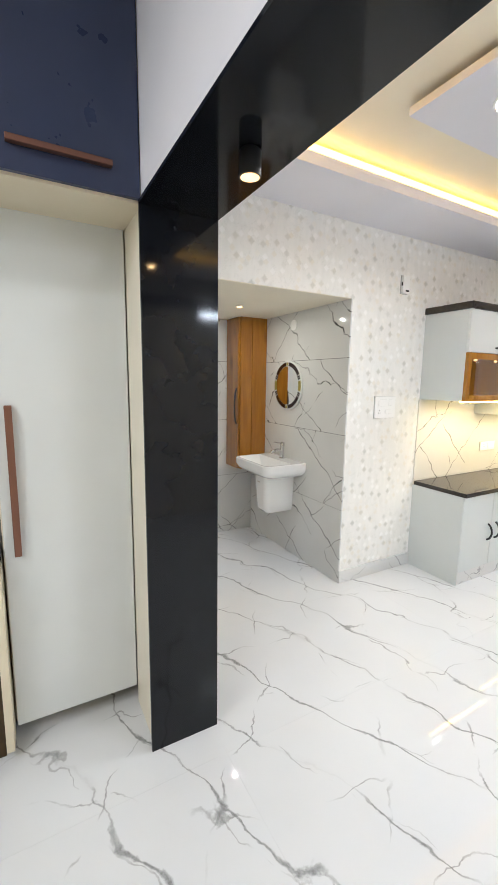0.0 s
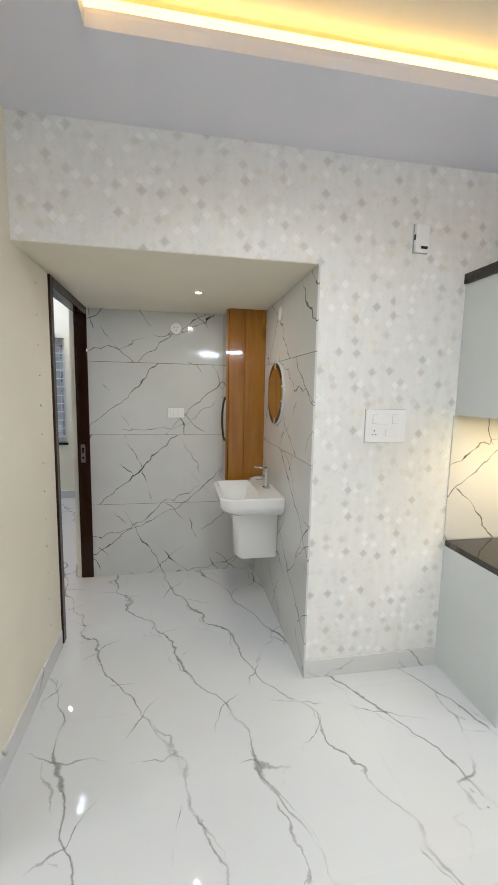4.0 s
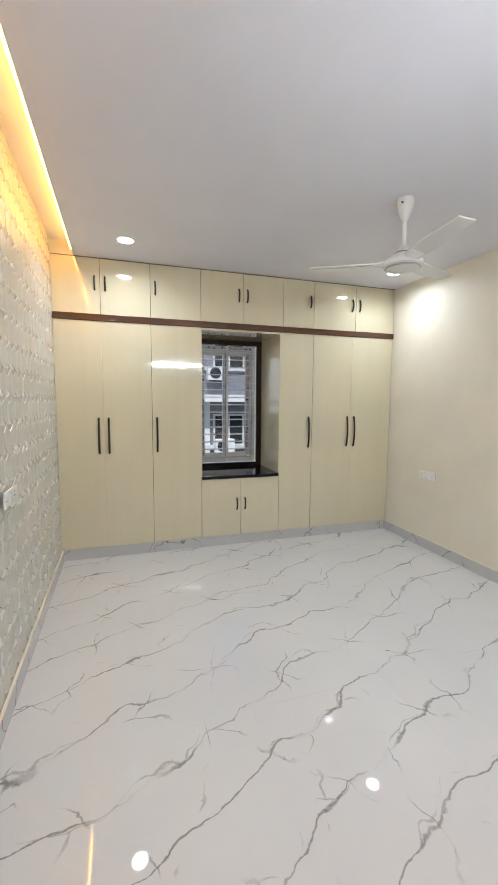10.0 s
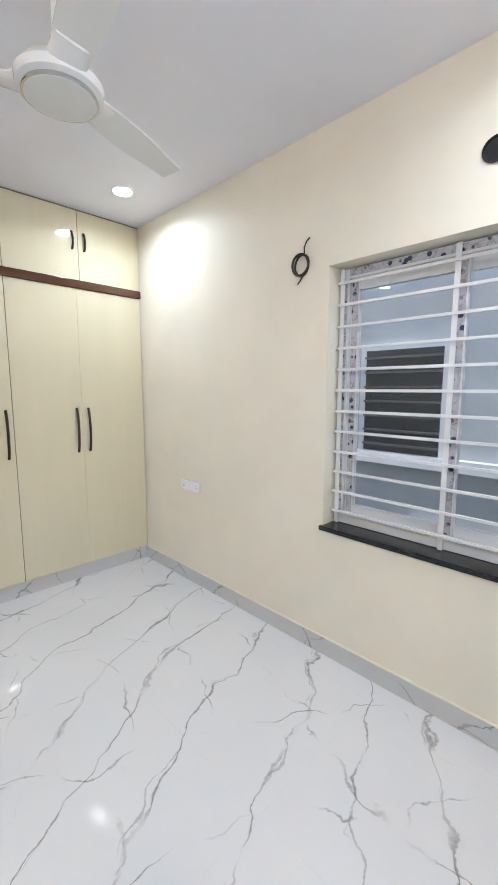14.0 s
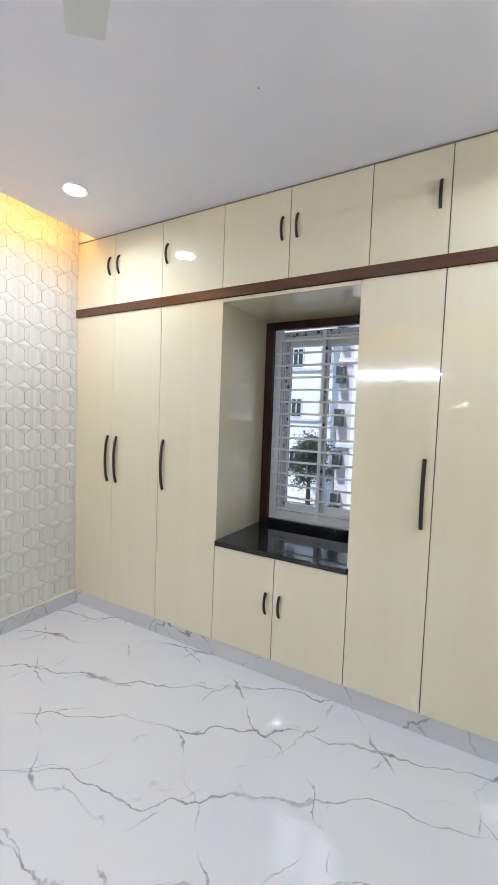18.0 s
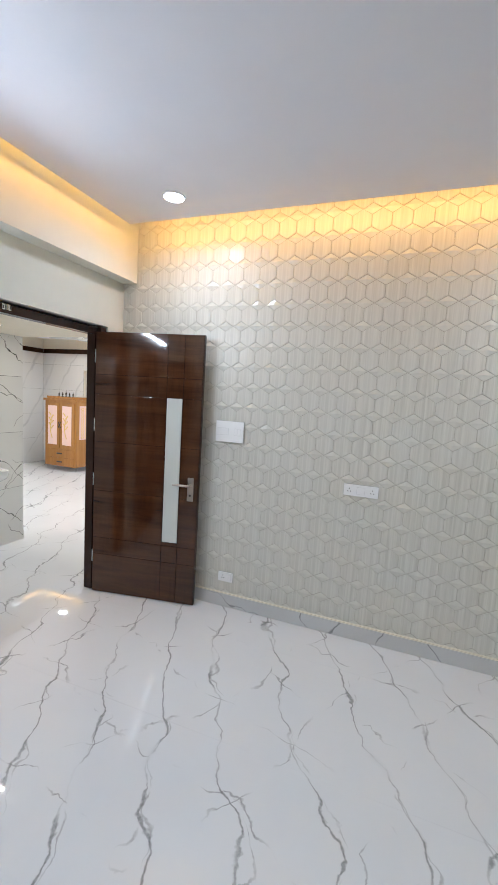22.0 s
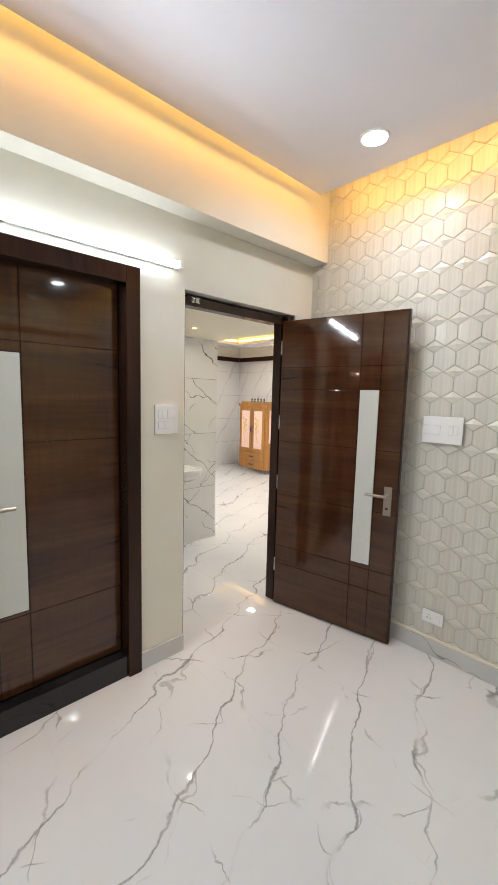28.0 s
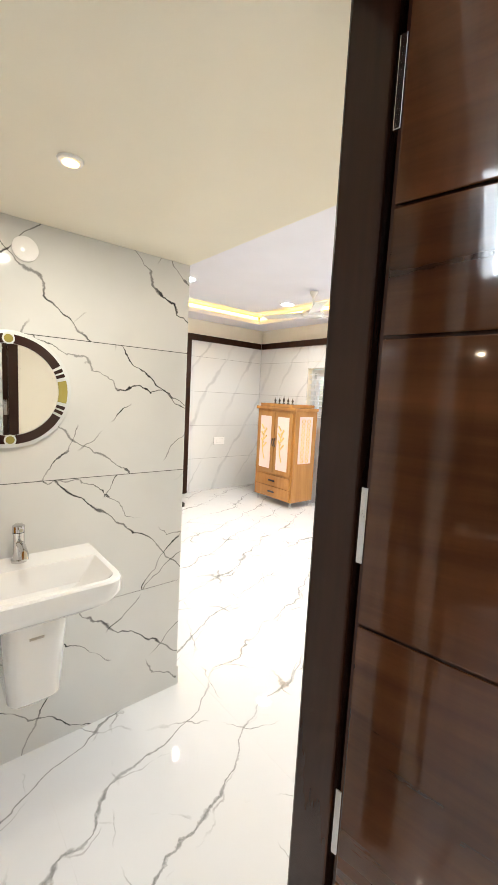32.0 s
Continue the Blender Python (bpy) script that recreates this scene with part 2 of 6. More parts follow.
def floor_marble():
    n = Nodes("polished_marble_tile")
    base = n.coords()
    wedge = n.math("POWER", n.span(n.noise(base, 3.4, 3), 0.44, 0.74), 2.0)
    wide = n.math("ADD", 0.0058, n.math("MULTIPLY", wedge, 0.021))
    wide = n.math("MULTIPLY", wide, n.span(n.noise(base, 42, 3), 0.25, 0.7, 0.45, 1.3))
    main, v, f = streaks(n, base, 24, 0.33, 1.35, 0.36, wide, 0.0, 0.20, 5.0, 0.07)
    near = n.span(n.math("ABSOLUTE", n.math("SUBTRACT", n.math("FRACT", f), 0.5)), 0.16, 0.42, 1.0, 0.0)
    keep = n.span(n.noise(v, 2.1, 3, 0.6), 0.40, 0.52, 0.08, 1.0)
    shift = n.math("ADD", f, n.math("MULTIPLY", n.math("SUBTRACT", n.noise(base, 2.3, 3), 0.46), 0.75))
    twin = on_line(n, shift, 0.33, n.math("MULTIPLY", wide, 0.6))
    here = n.span(n.noise(v, 3.3, 3, 0.6), 0.48, 0.57)
    side, w, g = streaks(n, base, -30, 0.46, 1.4, 0.35, n.math("MULTIPLY", wide, 0.85), 7.3, 0.15, 6.0, 0.06)
    some = n.math("MULTIPLY", n.span(n.noise(w, 2.6, 3, 0.6), 0.45, 0.53), near)
    third, w2, g2 = streaks(n, base, 72, 0.42, 1.4, 0.35, n.math("MULTIPLY", wide, 0.75), 3.1, 0.15, 6.5, 0.06)
    few = n.math("MULTIPLY", n.span(n.noise(w2, 3.0, 3, 0.6), 0.46, 0.54), near)
    grain = n.span(n.noise(base, 70, 4, 0.7), 0.3, 0.62, 0.55, 1.0)
    halo = n.math("MULTIPLY", n.span(n.math("ABSOLUTE", n.math("SUBTRACT", n.math("FRACT", f), 0.5)), 0.0, 0.07, 1.0, 0.0), n.span(n.noise(base, 5.0, 4), 0.42, 0.7, 0.0, 0.22))
    cloud = n.mix(n.span(n.noise(base, 1.3, 4), 0.3, 0.75), (0.71, 0.715, 0.73), (0.655, 0.665, 0.69))
    c = n.mix(halo, cloud, (0.50, 0.505, 0.52))
    for line, gate, much, tint in ((twin, here, 0.65, 0.29), (third, few, 0.8, 0.25), (side, some, 0.85, 0.23), (main, keep, 0.9, 0.20)):
        c = n.mix(n.math("MULTIPLY", n.math("MULTIPLY", n.math("MULTIPLY", line, gate), grain), much), c, (tint, tint, tint * 1.02))
    return n.set(Base_Color=c, Roughness=n.span(n.noise(base, 2.0, 4), 0.3, 0.7, 0.012, 0.028), Specular_IOR_Level=0.55)


def crack_marble(name, base, line, fine=0.0026, thick=0.0060, spread=1.0):
    """Pale wall tile printed with long thin cracks that cross, faint along most of their run and dark in places."""
    n = Nodes(name)
    c = n.t.nodes.new("ShaderNodeTexCoord")
    s = n.t.nodes.new("ShaderNodeSeparateXYZ")
    n.to(c.outputs["Object"], s.inputs[0])
    i = n.t.nodes.new("ShaderNodeObjectInfo")
    k = n.t.nodes.new("ShaderNodeCombineXYZ")
    n.to(n.math("ADD", n.math("ADD", s.outputs[0], s.outputs[1]), n.math("MULTIPLY", i.outputs["Random"], 37.0)), k.inputs[0])
    n.to(s.outputs[2], k.inputs[1])
    n.to(n.math("MULTIPLY", i.outputs["Random"], 11.0), k.inputs[2])
    v = k.outputs[0]
    col = n.mix(n.span(n.noise(v, 1.5, 4), 0.3, 0.7), base, tuple(q * 0.93 for q in base))
    col = n.mix(n.math("MULTIPLY", n.span(n.noise(v, 3.0, 5), 0.45, 0.75), 0.12), col, tuple(q * 0.72 for q in base))
    # angle, gap, wander, seed, where it starts to show, faint share, dark share
    for angle, gap, wander, seed, lo, faint, dark in ((131, 0.42, 0.75, 1.3, 0.34, 0.62, 1.0), (112, 0.66, 0.9, 8.1, 0.38, 0.55, 1.0), (47, 0.30, 0.6, 5.7, 0.52, 0.55, 1.0), (28, 0.40, 0.6, 2.9, 0.54, 0.45, 1.0)):
        w = n.span(n.noise(v, 9.0 + seed * 0.1, 3), 0.38, 0.64, fine, thick)
        l, q, f = streaks(n, v, angle, gap * spread, wander, 0.13, w, seed, 0.10, 9.0, 0.055)
        show = n.span(n.noise(q, 2.6, 2, 0.5), lo, lo + 0.05)
        deep = n.span(n.noise(q, 5.5, 2, 0.5), 0.44, 0.60, faint, dark)
        col = n.mix(n.math("MULTIPLY", n.math("MULTIPLY", l, show), deep), col, line)
    return n.set(Base_Color=col, Roughness=0.07)


def soft_marble():
    n = Nodes("grey_veined_wall_tile")
    v = n.coords((0.8, 0.8, 0.8), (0.7, 0.6, 0.5))
    s = n.t.nodes.new("ShaderNodeSeparateXYZ")
    n.to(n.coords(), s.inputs[0])
    k = n.t.nodes.new("ShaderNodeCombineXYZ")
    n.to(n.math("ADD", s.outputs[0], s.outputs[1]), k.inputs[0])
    n.to(s.outputs[2], k.inputs[1])
    a, q, f = streaks(n, k.outputs[0], 30, 0.42, 1.0, 0.3, n.span(n.noise(v, 2.0, 3), 0.35, 0.7, 0.012, 0.05))
    a = n.math("MULTIPLY", a, n.span(n.noise(q, 1.4, 3), 0.4, 0.6, 0.15, 1.0))
    c = n.mix(n.math("MULTIPLY", a, 0.5), (0.72, 0.73, 0.735), (0.42, 0.43, 0.45))
    return n.set(Base_Color=c, Roughness=0.08)


def leaf_paper():
    n = Nodes("leaf_print_wallpaper")
    v = n.coords()
    vo = n.t.nodes.new("ShaderNodeTexVoronoi")
    vo.feature, vo.distance = "F1", "MANHATTAN"
    vo.inputs["Scale"].default_value, vo.inputs["Randomness"].default_value = 11.0, 0.85
    vo.voronoi_dimensions = "2D"
    cut = n.t.nodes.new("ShaderNodeSeparateXYZ")
    flat = n.t.nodes.new("ShaderNodeCombineXYZ")
    n.to(v, cut.inputs[0])
    n.to(cut.outputs[0], flat.inputs[0])
    n.to(cut.outputs[2], flat.inputs[1])
    n.to(flat.outputs[0], vo.inputs["Vector"])
    d = n.math("ADD", vo.outputs["Distance"], n.math("MULTIPLY", n.math("SUBTRACT", n.noise(v, 90, 3), 0.5), 0.22))
    spot = n.span(d, 0.15, 0.33, 1.0, 0.0)
    sep = n.t.nodes.new("ShaderNodeSeparateColor")
    n.to(vo.outputs["Color"], sep.inputs[0])
    spot = n.math("MULTIPLY", spot, n.span(sep.outputs[0], 0.25, 0.9, 0.06, 0.52))
    motif = n.mix(sep.outputs[1], (0.38, 0.39, 0.37), (0.52, 0.49, 0.42))
    streak = n.noise(n.coords((14, 14, 2.5)), 2.0, 4)
    ground = n.mix(n.span(streak, 0.3, 0.7), (0.84, 0.83, 0.81), (0.785, 0.78, 0.76))
    twig = n.math("MULTIPLY", n.vein(n.coords((1, 0, 1)), 9, 0.012, 3), 0.18)
    c = n.mix(twig, ground, (0.45, 0.45, 0.42))
    pale = n.t.nodes.new("ShaderNodeTexVoronoi")
    pale.feature, pale.distance, pale.voronoi_dimensions = "F1", "MANHATTAN", "2D"
    pale.inputs["Scale"].default_value, pale.inputs["Randomness"].default_value = 17.0, 0.9
    n.to(flat.outputs[0], pale.inputs["Vector"])
    tint = n.t.nodes.new("ShaderNodeSeparateColor")
    n.to(pale.outputs["Color"], tint.inputs[0])
    here = n.math("MULTIPLY", n.span(pale.outputs["Distance"], 0.30, 0.40, 1.0, 0.0), n.span(tint.outputs[0], 0.35, 0.55))
    c = n.mix(n.math("MULTIPLY", here, 0.75), c, n.mix(n.span(tint.outputs[1], 0.4, 0.7), (0.90, 0.895, 0.885), (0.77, 0.735, 0.665)))
    c = n.mix(spot, c, motif)
    n.bump(n.noise(v, 260, 2), 0.12, 0.001)
    return n.set(Base_Color=c, Roughness=n.span(here, 0.0, 1.0, 0.55, 0.32))


def hex_paper():
    n = Nodes("embossed_hexagon_panel")
    i = n.t.nodes.new("ShaderNodeObjectInfo")
    g = n.t.nodes.new("ShaderNodeNewGeometry")
    r = n.math("FRACT", n.math("ADD", i.outputs["Random"], g.outputs["Random Per Island"]))
    st = n.noise(n.coords((75, 75, 2.0)), 1.0, 4, 0.6)
    c = n.mix(n.span(st, 0.3, 0.7), (0.56, 0.54, 0.48), (0.73, 0.71, 0.645))
    c = n.mix(n.span(r, 0.0, 1.0, 0.0, 0.3), c, (0.70, 0.68, 0.64))
    n.bump(st, 0.1, 0.001)
    return n.set(Base_Color=c, Roughness=0.30)


def glass():
    n = Nodes("clear_glass")
    return n.set(Base_Color=(0.98, 0.99, 0.99), Roughness=0.0, Transmission_Weight=1.0, IOR=1.45)


def glow(name, col, strength):
    n = Nodes(name)
    return n.set(Base_Color=(0.9, 0.9, 0.9), Emission_Color=col, Emission_Strength=strength)


CREAM = plain("cream_wall_paint", (0.83, 0.775, 0.655), 0.55, var=0.03)
IVORY = plain("ivory_wall_paint", (0.79, 0.765, 0.675), 0.55, var=0.03)
WHITE = plain("white_ceiling_paint", (0.77, 0.765, 0.825), 0.6, var=0.02)
BEIGE = plain("beige_ceiling_paint", (0.83, 0.78, 0.65), 0.6, var=0.03)
MARBLE = floor_marble()
GROUT = plain("tile_grout", (0.70, 0.70, 0.71), 0.5)
DARKGROUT = plain("dark_tile_grout", (0.06, 0.06, 0.06), 0.8)
SKIRT = crack_marble("grey_skirting_marble", (0.62, 0.62, 0.625), (0.27, 0.27, 0.28), 0.003, 0.009, 1.4)
PALESKIRT = crack_marble("pale_skirting_marble", (0.69, 0.69, 0.69), (0.33, 0.33, 0.34), 0.003, 0.008, 1.4)
TILE = crack_marble("cracked_marble_wall_tile", (0.70, 0.705, 0.70), (0.022, 0.022, 0.026))
SPLASH = crack_marble("marble_splashback_tile", (0.76, 0.74, 0.70), (0.05, 0.04, 0.04), 0.0024, 0.0052, 1.05)
FARTILE = soft_marble()
PAPER = leaf_paper()
HEX = hex_paper()
LOZENGE = plain("embossed_lozenge", (0.72, 0.70, 0.635), 0.24, var=0.05, scale=20, bump=0.02)
HEXGAP = plain("hexagon_panel_groove", (0.47, 0.44, 0.38), 0.7)
LAMINATE = wood("cream_gloss_laminate", (0.675, 0.615, 0.43), (0.745, 0.685, 0.505), "z", 0.08, 1.0, 0.4, 0.5, False)
# Pale colour of the reflection painted along two door edges.
EDGEGLINT = plain("painted_edge_glint", (0.80, 0.74, 0.55), 0.12, var=0.02, bump=0, coat=1.0)
LAMEDGE = plain("olive_cabinet_gap", (0.20, 0.17, 0.10), 0.6)
WALNUT = wood("glossy_walnut", (0.031, 0.0112, 0.0054), (0.116, 0.043, 0.0172), "x", 0.11, 0.9, 0.8, spec=0.12, figure=0.35)
WALNUTZ = wood("dark_walnut_frame", (0.021, 0.0092, 0.0062), (0.046, 0.0180, 0.0105), "z", 0.22, 0.3, spec=0.12)
STRIP = wood("brown_laminate_strip", (0.07, 0.025, 0.012), (0.14, 0.055, 0.025), "y", 0.2, 0.3)
TEAK = wood("varnished_teak", (0.22, 0.078, 0.0045), (0.50, 0.215, 0.018), "z", 0.10, 1.0, 0.8, 1.1, spec=0.2, knots=0.5)
OAKDARK = wood("smoked_oak_laminate", (0.040, 0.024, 0.010), (0.110, 0.069, 0.030), "z", 0.4, 0.0, 0.9, 1.3, spec=0.25, knots=0.7)
GOLDTEAK = wood("golden_teak_polish", (0.37, 0.155, 0.03), (0.53, 0.25, 0.062), "z", 0.22, 0.5)
GRANITE = plain("polished_black_granite", (0.012, 0.012, 0.014), 0.06, var=0.3, scale=60, bump=0)
BLACKPANEL = plain("black_gloss_panel", (0.006, 0.007, 0.010), 0.09, var=0.15, bump=0, spec=0.3)
BLACKGRAN2 = plain("brown_black_granite", (0.030, 0.025, 0.022), 0.05, var=0.3, scale=50, bump=0)
NAVY = plain("navy_matt_laminate", (0.026, 0.036, 0.080), 0.30, var=0.08)
GLOSSWHITE = plain("white_gloss_laminate", (0.66, 0.68, 0.68), 0.08, var=0.02, bump=0, coat=0.4)
GREYWHITE = plain("pale_grey_laminate", (0.62, 0.65, 0.65), 0.2, var=0.02, bump=0.02)
CREAMBOARD = plain("cream_carcass_board", (0.70, 0.63, 0.48), 0.5, var=0.03)
IVORYBOARD = plain("ivory_gloss_board", (0.74, 0.70, 0.58), 0.15, var=0.02, bump=0)
COPPER = plain("brushed_copper_handle", (0.22, 0.11, 0.08), 0.35, 0.9, bump=0.1)
BRONZE = plain("dark_bronze_handle", (0.045, 0.035, 0.028), 0.35, 0.6, bump=0.05)
CHROME = plain("polished_chrome", (0.62, 0.62, 0.62), 0.08, 1.0, var=0.02, bump=0)
NICKEL = plain("satin_nickel", (0.50, 0.46, 0.41), 0.3, 1.0, var=0.03, bump=0.03)
CERAMIC = plain("white_glazed_ceramic", (0.80, 0.80, 0.80), 0.06, var=0.01, bump=0, coat=0.5)
PLASTIC = plain("white_switch_plastic", (0.91, 0.91, 0.91), 0.25, var=0.01, bump=0)
FANWHITE = plain("white_fan_enamel", (0.74, 0.74, 0.73), 0.22, var=0.02, bump=0)
BAR = plain("white_painted_bar", (0.74, 0.75, 0.76), 0.35, var=0.04)
UPVC = plain("white_window_frame", (0.68, 0.69, 0.70), 0.3, var=0.04)
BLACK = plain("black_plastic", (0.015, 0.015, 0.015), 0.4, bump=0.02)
FROST = plain("pale_frosted_glass", (0.66, 0.68, 0.64), 0.18, var=0.02, bump=0)
GOLD = plain("gold_lacquer", (0.40, 0.34, 0.09), 0.22, 0.3, bump=0)
MIRROR = Nodes("mirror_glass").set(Base_Color=(0.86, 0.87, 0.86), Metallic=1.0, Roughness=0.01)
GLASS = glass()
LIT = glow("white_lamp_diffuser", (1.0, 0.98, 0.97), 14.0)
WARMLIT = glow("warm_lamp_lens", (1.0, 0.56, 0.16), 4.2)
AMBERLENS = glow("amber_lamp_lens", (1.0, 0.50, 0.14), 2.2)
TUBELIT = glow("white_tube_lamp", (0.90, 0.95, 1.0), 9.0)
LED = glow("amber_led_strip", (1.0, 0.55, 0.10), 7.0)
HALLLED = glow("yellow_led_strip", (1.0, 0.52, 0.09), 4.6)
SHELFLED = glow("bright_shelf_led_strip", (1.0, 0.72, 0.12), 20.0)
# Two greys for shadow lines drawn round plates, sensor and rockers.
SHADOWGAP = plain("grey_plate_shade", (0.42, 0.42, 0.41), 0.6, bump=0)
ROCKERSHADE = plain("pale_grey_rocker_shade", (0.66, 0.66, 0.66), 0.5, bump=0)

# ---- lights of the place ----
ROOM, LOW, HALLTOP = 2.83, 2.09, 2.575
HALL_L = (1.0, 0.945, 0.86)
WHITE_L, WARM_L, AMBER, YELLOW = (0.89, 0.95, 1.0), (1.0, 0.80, 0.56), (1.0, 0.46, 0.07), (1.0, 0.62, 0.16)
ROOM_LAMPS = [(-3.37, -0.45), (-3.38, 2.13), (-0.85, -0.60), (-0.80, 2.06)]
HALL_LAMPS = [(1.09, -2.505), (3.3, -2.505), (1.09, -3.9), (3.3, -3.9)]
for (x, y), power in zip(ROOM_LAMPS, (6.6, 5.6, 4.6, 6.6)):
    lamp("downlight_lamp", (x, y, ROOM - 0.012), (x, y, 0), 0.13, power, WHITE_L, spread=160)
for x, y in HALL_LAMPS:
    lamp("hall_downlight_lamp", (x, y, 2.622), (x, y, 0), 0.15, 13, HALL_L, spread=155)
# Assumed lamps, out of view, added to brighten the living room side.
for x, y in ((-1.9, -2.9), (-1.9, -3.9)):
    lamp("living_fill_lamp", (x, y, 2.80), (x, y, 0), 0.15, 22, HALL_L)
lamp("niche_spot_lamp", (0.80, -0.70, LOW - 0.018), (0.80, -0.70, 0), 0.024, 4.2, (1.0, 0.89, 0.72))
lamp("beam_spot_lamp", (-0.149, -2.565, 2.025), (-0.149, -2.565, 0), 0.03, 0.35, (1.0, 0.60, 0.25))
lamp("tube_lamp_light", (-0.185, 0.64, 2.203), (-1.2, 0.64, 1.80), 1.14, 14.5, (0.90, 0.95, 1.0), 0.03)
lamp("hall_tube_light", (1.55, -4.78, 2.205), (1.55, -3.4, 1.75), 1.1, 11.0, (0.92, 0.96, 1.0), 0.03)
lamp("panel_cove_light", (-2.08, -0.898, 2.848), (-2.08, -1.09, 2.56), 3.42, 5.0, AMBER, 0.02)
lamp("panel_cove_uplight", (-2.08, -0.905, 2.875), (-2.08, -0.94, 2.95), 3.42, 3.6, AMBER, 0.02)
lamp("beam_cove_uplight", (-0.312, 0.80, 2.878), (-0.29, 0.80, 2.95), 3.3, 0.9, AMBER, 0.02)
lamp("beam_cove_light", (-0.300, 0.80, 2.849), (-0.236, 0.80, 2.54), 3.34, 3.7, AMBER, 0.014, 84)
lamp("hall_cove_light_a", (2.6, -1.793, 2.648), (2.6, -1.815, 2.70), 4.0, 0.95, YELLOW, 0.02)
lamp("hall_cove_light_b", (0.378, -3.1, 2.648), (0.400, -3.1, 2.70), 2.5, 0.62, YELLOW, 0.02)
lamp("hall_cove_light_c", (2.6, -4.416, 2.648), (2.6, -4.395, 2.70), 4.0, 1.3, YELLOW, 0.02)
lamp("hall_cove_light_d", (4.416, -3.1, 2.648), (4.395, -3.1, 2.70), 2.5, 0.85, YELLOW, 0.02)
lamp("under_cabinet_light", (3.41, -1.66, 1.250), (3.41, -1.46, 0.9), 1.16, 3.9, (1.0, 0.74, 0.38), 0.012, 124)
lamp("under_box_light", (2.44, -1.68, 1.380), (2.44, -1.46, 1.0), 0.64, 2.2, (1.0, 0.76, 0.42), 0.012, 124)

# ---- walls, floor, ceilings ----
EAST, SOUTH, NORTH, FRONT = -0.112, -1.09, 2.525, -3.88     # bedroom: door wall, panel wall, window wall, wardrobe front
MIR, PAP = 1.320, -1.366                                    # mirror wall, papered wall
boxes("wall_bedroom_door_side", [
    ((EAST, SOUTH, 2.10), (-0.001, 0.30, 2.95)), ((EAST, 0.02, 0), (0, 0.30, 2.10)),
    ((EAST, 0.30, 2.143), (0, 1.123, 2.95)), ((EAST, 1.123, 0), (0, NORTH, 2.95)),
    ((EAST, SOUTH, 0), (-0.001, -0.905, 2.10))], IVORY, label="ivory painted wall with two door openings")
boxes("wall_hall_door_side", [((EAST, -1.80, 0), (-0.001, SOUTH - 0.12, 2.95)), ((-0.001, -1.80, 0), (0.003, -0.905, 2.75)), ((-0.062, -0.905, 0), (0.003, -0.8835, 2.10))], CREAM, label="cream painted wall beside the niche")
boxes("wall_column", [((-0.236, 2.145, 0), (EAST, NORTH, 2.95))], IVORY, label="ivory painted column in the bedroom corner")
boxes("wall_beam", [((-0.236, SOUTH, 2.465), (EAST, 2.145, 2.95))], IVORY, label="ivory painted ceiling beam over the doors")
boxes("wall_bedroom_window_side", [
    ((-4.75, NORTH, 0), (-1.99, NORTH + 0.23, 2.95)), ((-0.78, NORTH, 0), (0.0, NORTH + 0.23, 2.95)),
    ((-1.99, NORTH, 0), (-0.78, NORTH + 0.23, 0.735)), ((-1.99, NORTH, 2.15), (-0.78, NORTH + 0.23, 2.95))], CREAM, label="cream painted wall with a barred window")
boxes("wall_wardrobe_side", [
    ((-4.75, SOUTH, 0), (-4.50, 0.285, 2.95)), ((-4.75, 1.12, 0), (-4.50, NORTH, 2.95)),
    ((-4.75, 0.285, 0), (-4.50, 1.12, 0.78)), ((-4.75, 0.285, 2.24), (-4.50, 1.12, 2.95))], CREAM, label="cream painted wall behind the wardrobe")
boxes("wall_panel_side", [((-4.75, SOUTH - 0.12, 0), (EAST, SOUTH, 2.95))], HEXGAP, label="wall under embossed hexagon panels")
boxes("wall_niche_back", [((0, 0.012, 0), (3.9, 0.13, 2.95))], IVORY, label="wall behind the niche tiles")
boxes("wall_niche_side", [((MIR + 0.012, -1.26, 0), (MIR + 0.15, 0.012, 2.95))], IVORY, label="wall behind the mirror tiles")
boxes("wall_papered", [((0.0, PAP, LOW), (MIR + 0.0098, -1.27, 2.75)), ((MIR + 0.010, PAP, 0), (4.84, -1.262, 2.75))], PAPER, label="white leaf-print papered wall above and beside the niche")
boxes("wall_living_north", [((-4.0, -1.25, 0), (EAST, -1.21, 2.95))], CREAM)
boxes("wall_living_west", [((-4.12, -4.85, 0), (-4.0, -1.21, 2.95))], CREAM)
boxes("wall_hall_south", [((-4.0, -4.97, 0), (3.05, -4.85, 2.95)), ((3.75, -4.97, 0), (5.0, -4.85, 2.95)), ((3.05, -4.97, 0), (3.75, -4.85, 1.25)), ((3.05, -4.97, 1.95), (3.75, -4.85, 2.95))], CREAM)
boxes("wall_hall_east", [((4.84, -4.85, 0), (4.96, -1.262, 2.95))], CREAM)
boxes("wall_bathroom", [((0.9, 0.13, 0), (1.0, 2.6, 2.95)), ((0, 2.525, 0), (0.9, 2.6, 2.95))], FARTILE)
boxes("ceiling_bathroom", [((0, 0.13, 2.4), (0.9, 2.525, 2.45))], WHITE)
boxes("ceiling_bedroom", [((-4.50, -0.89, ROOM), (-0.305, NORTH, ROOM + 0.035))], WHITE, label="white false ceiling with an amber lit edge")
boxes("wall_above_wardrobe", [((-4.5, SOUTH, 2.831), (FRONT - 0.005, -0.891, 2.95))], CREAM)
boxes("ceiling_slab_bedroom", [((-4.75, SOUTH - 0.12, 2.95), (0.13, NORTH + 0.23, 3.07))], WHITE)
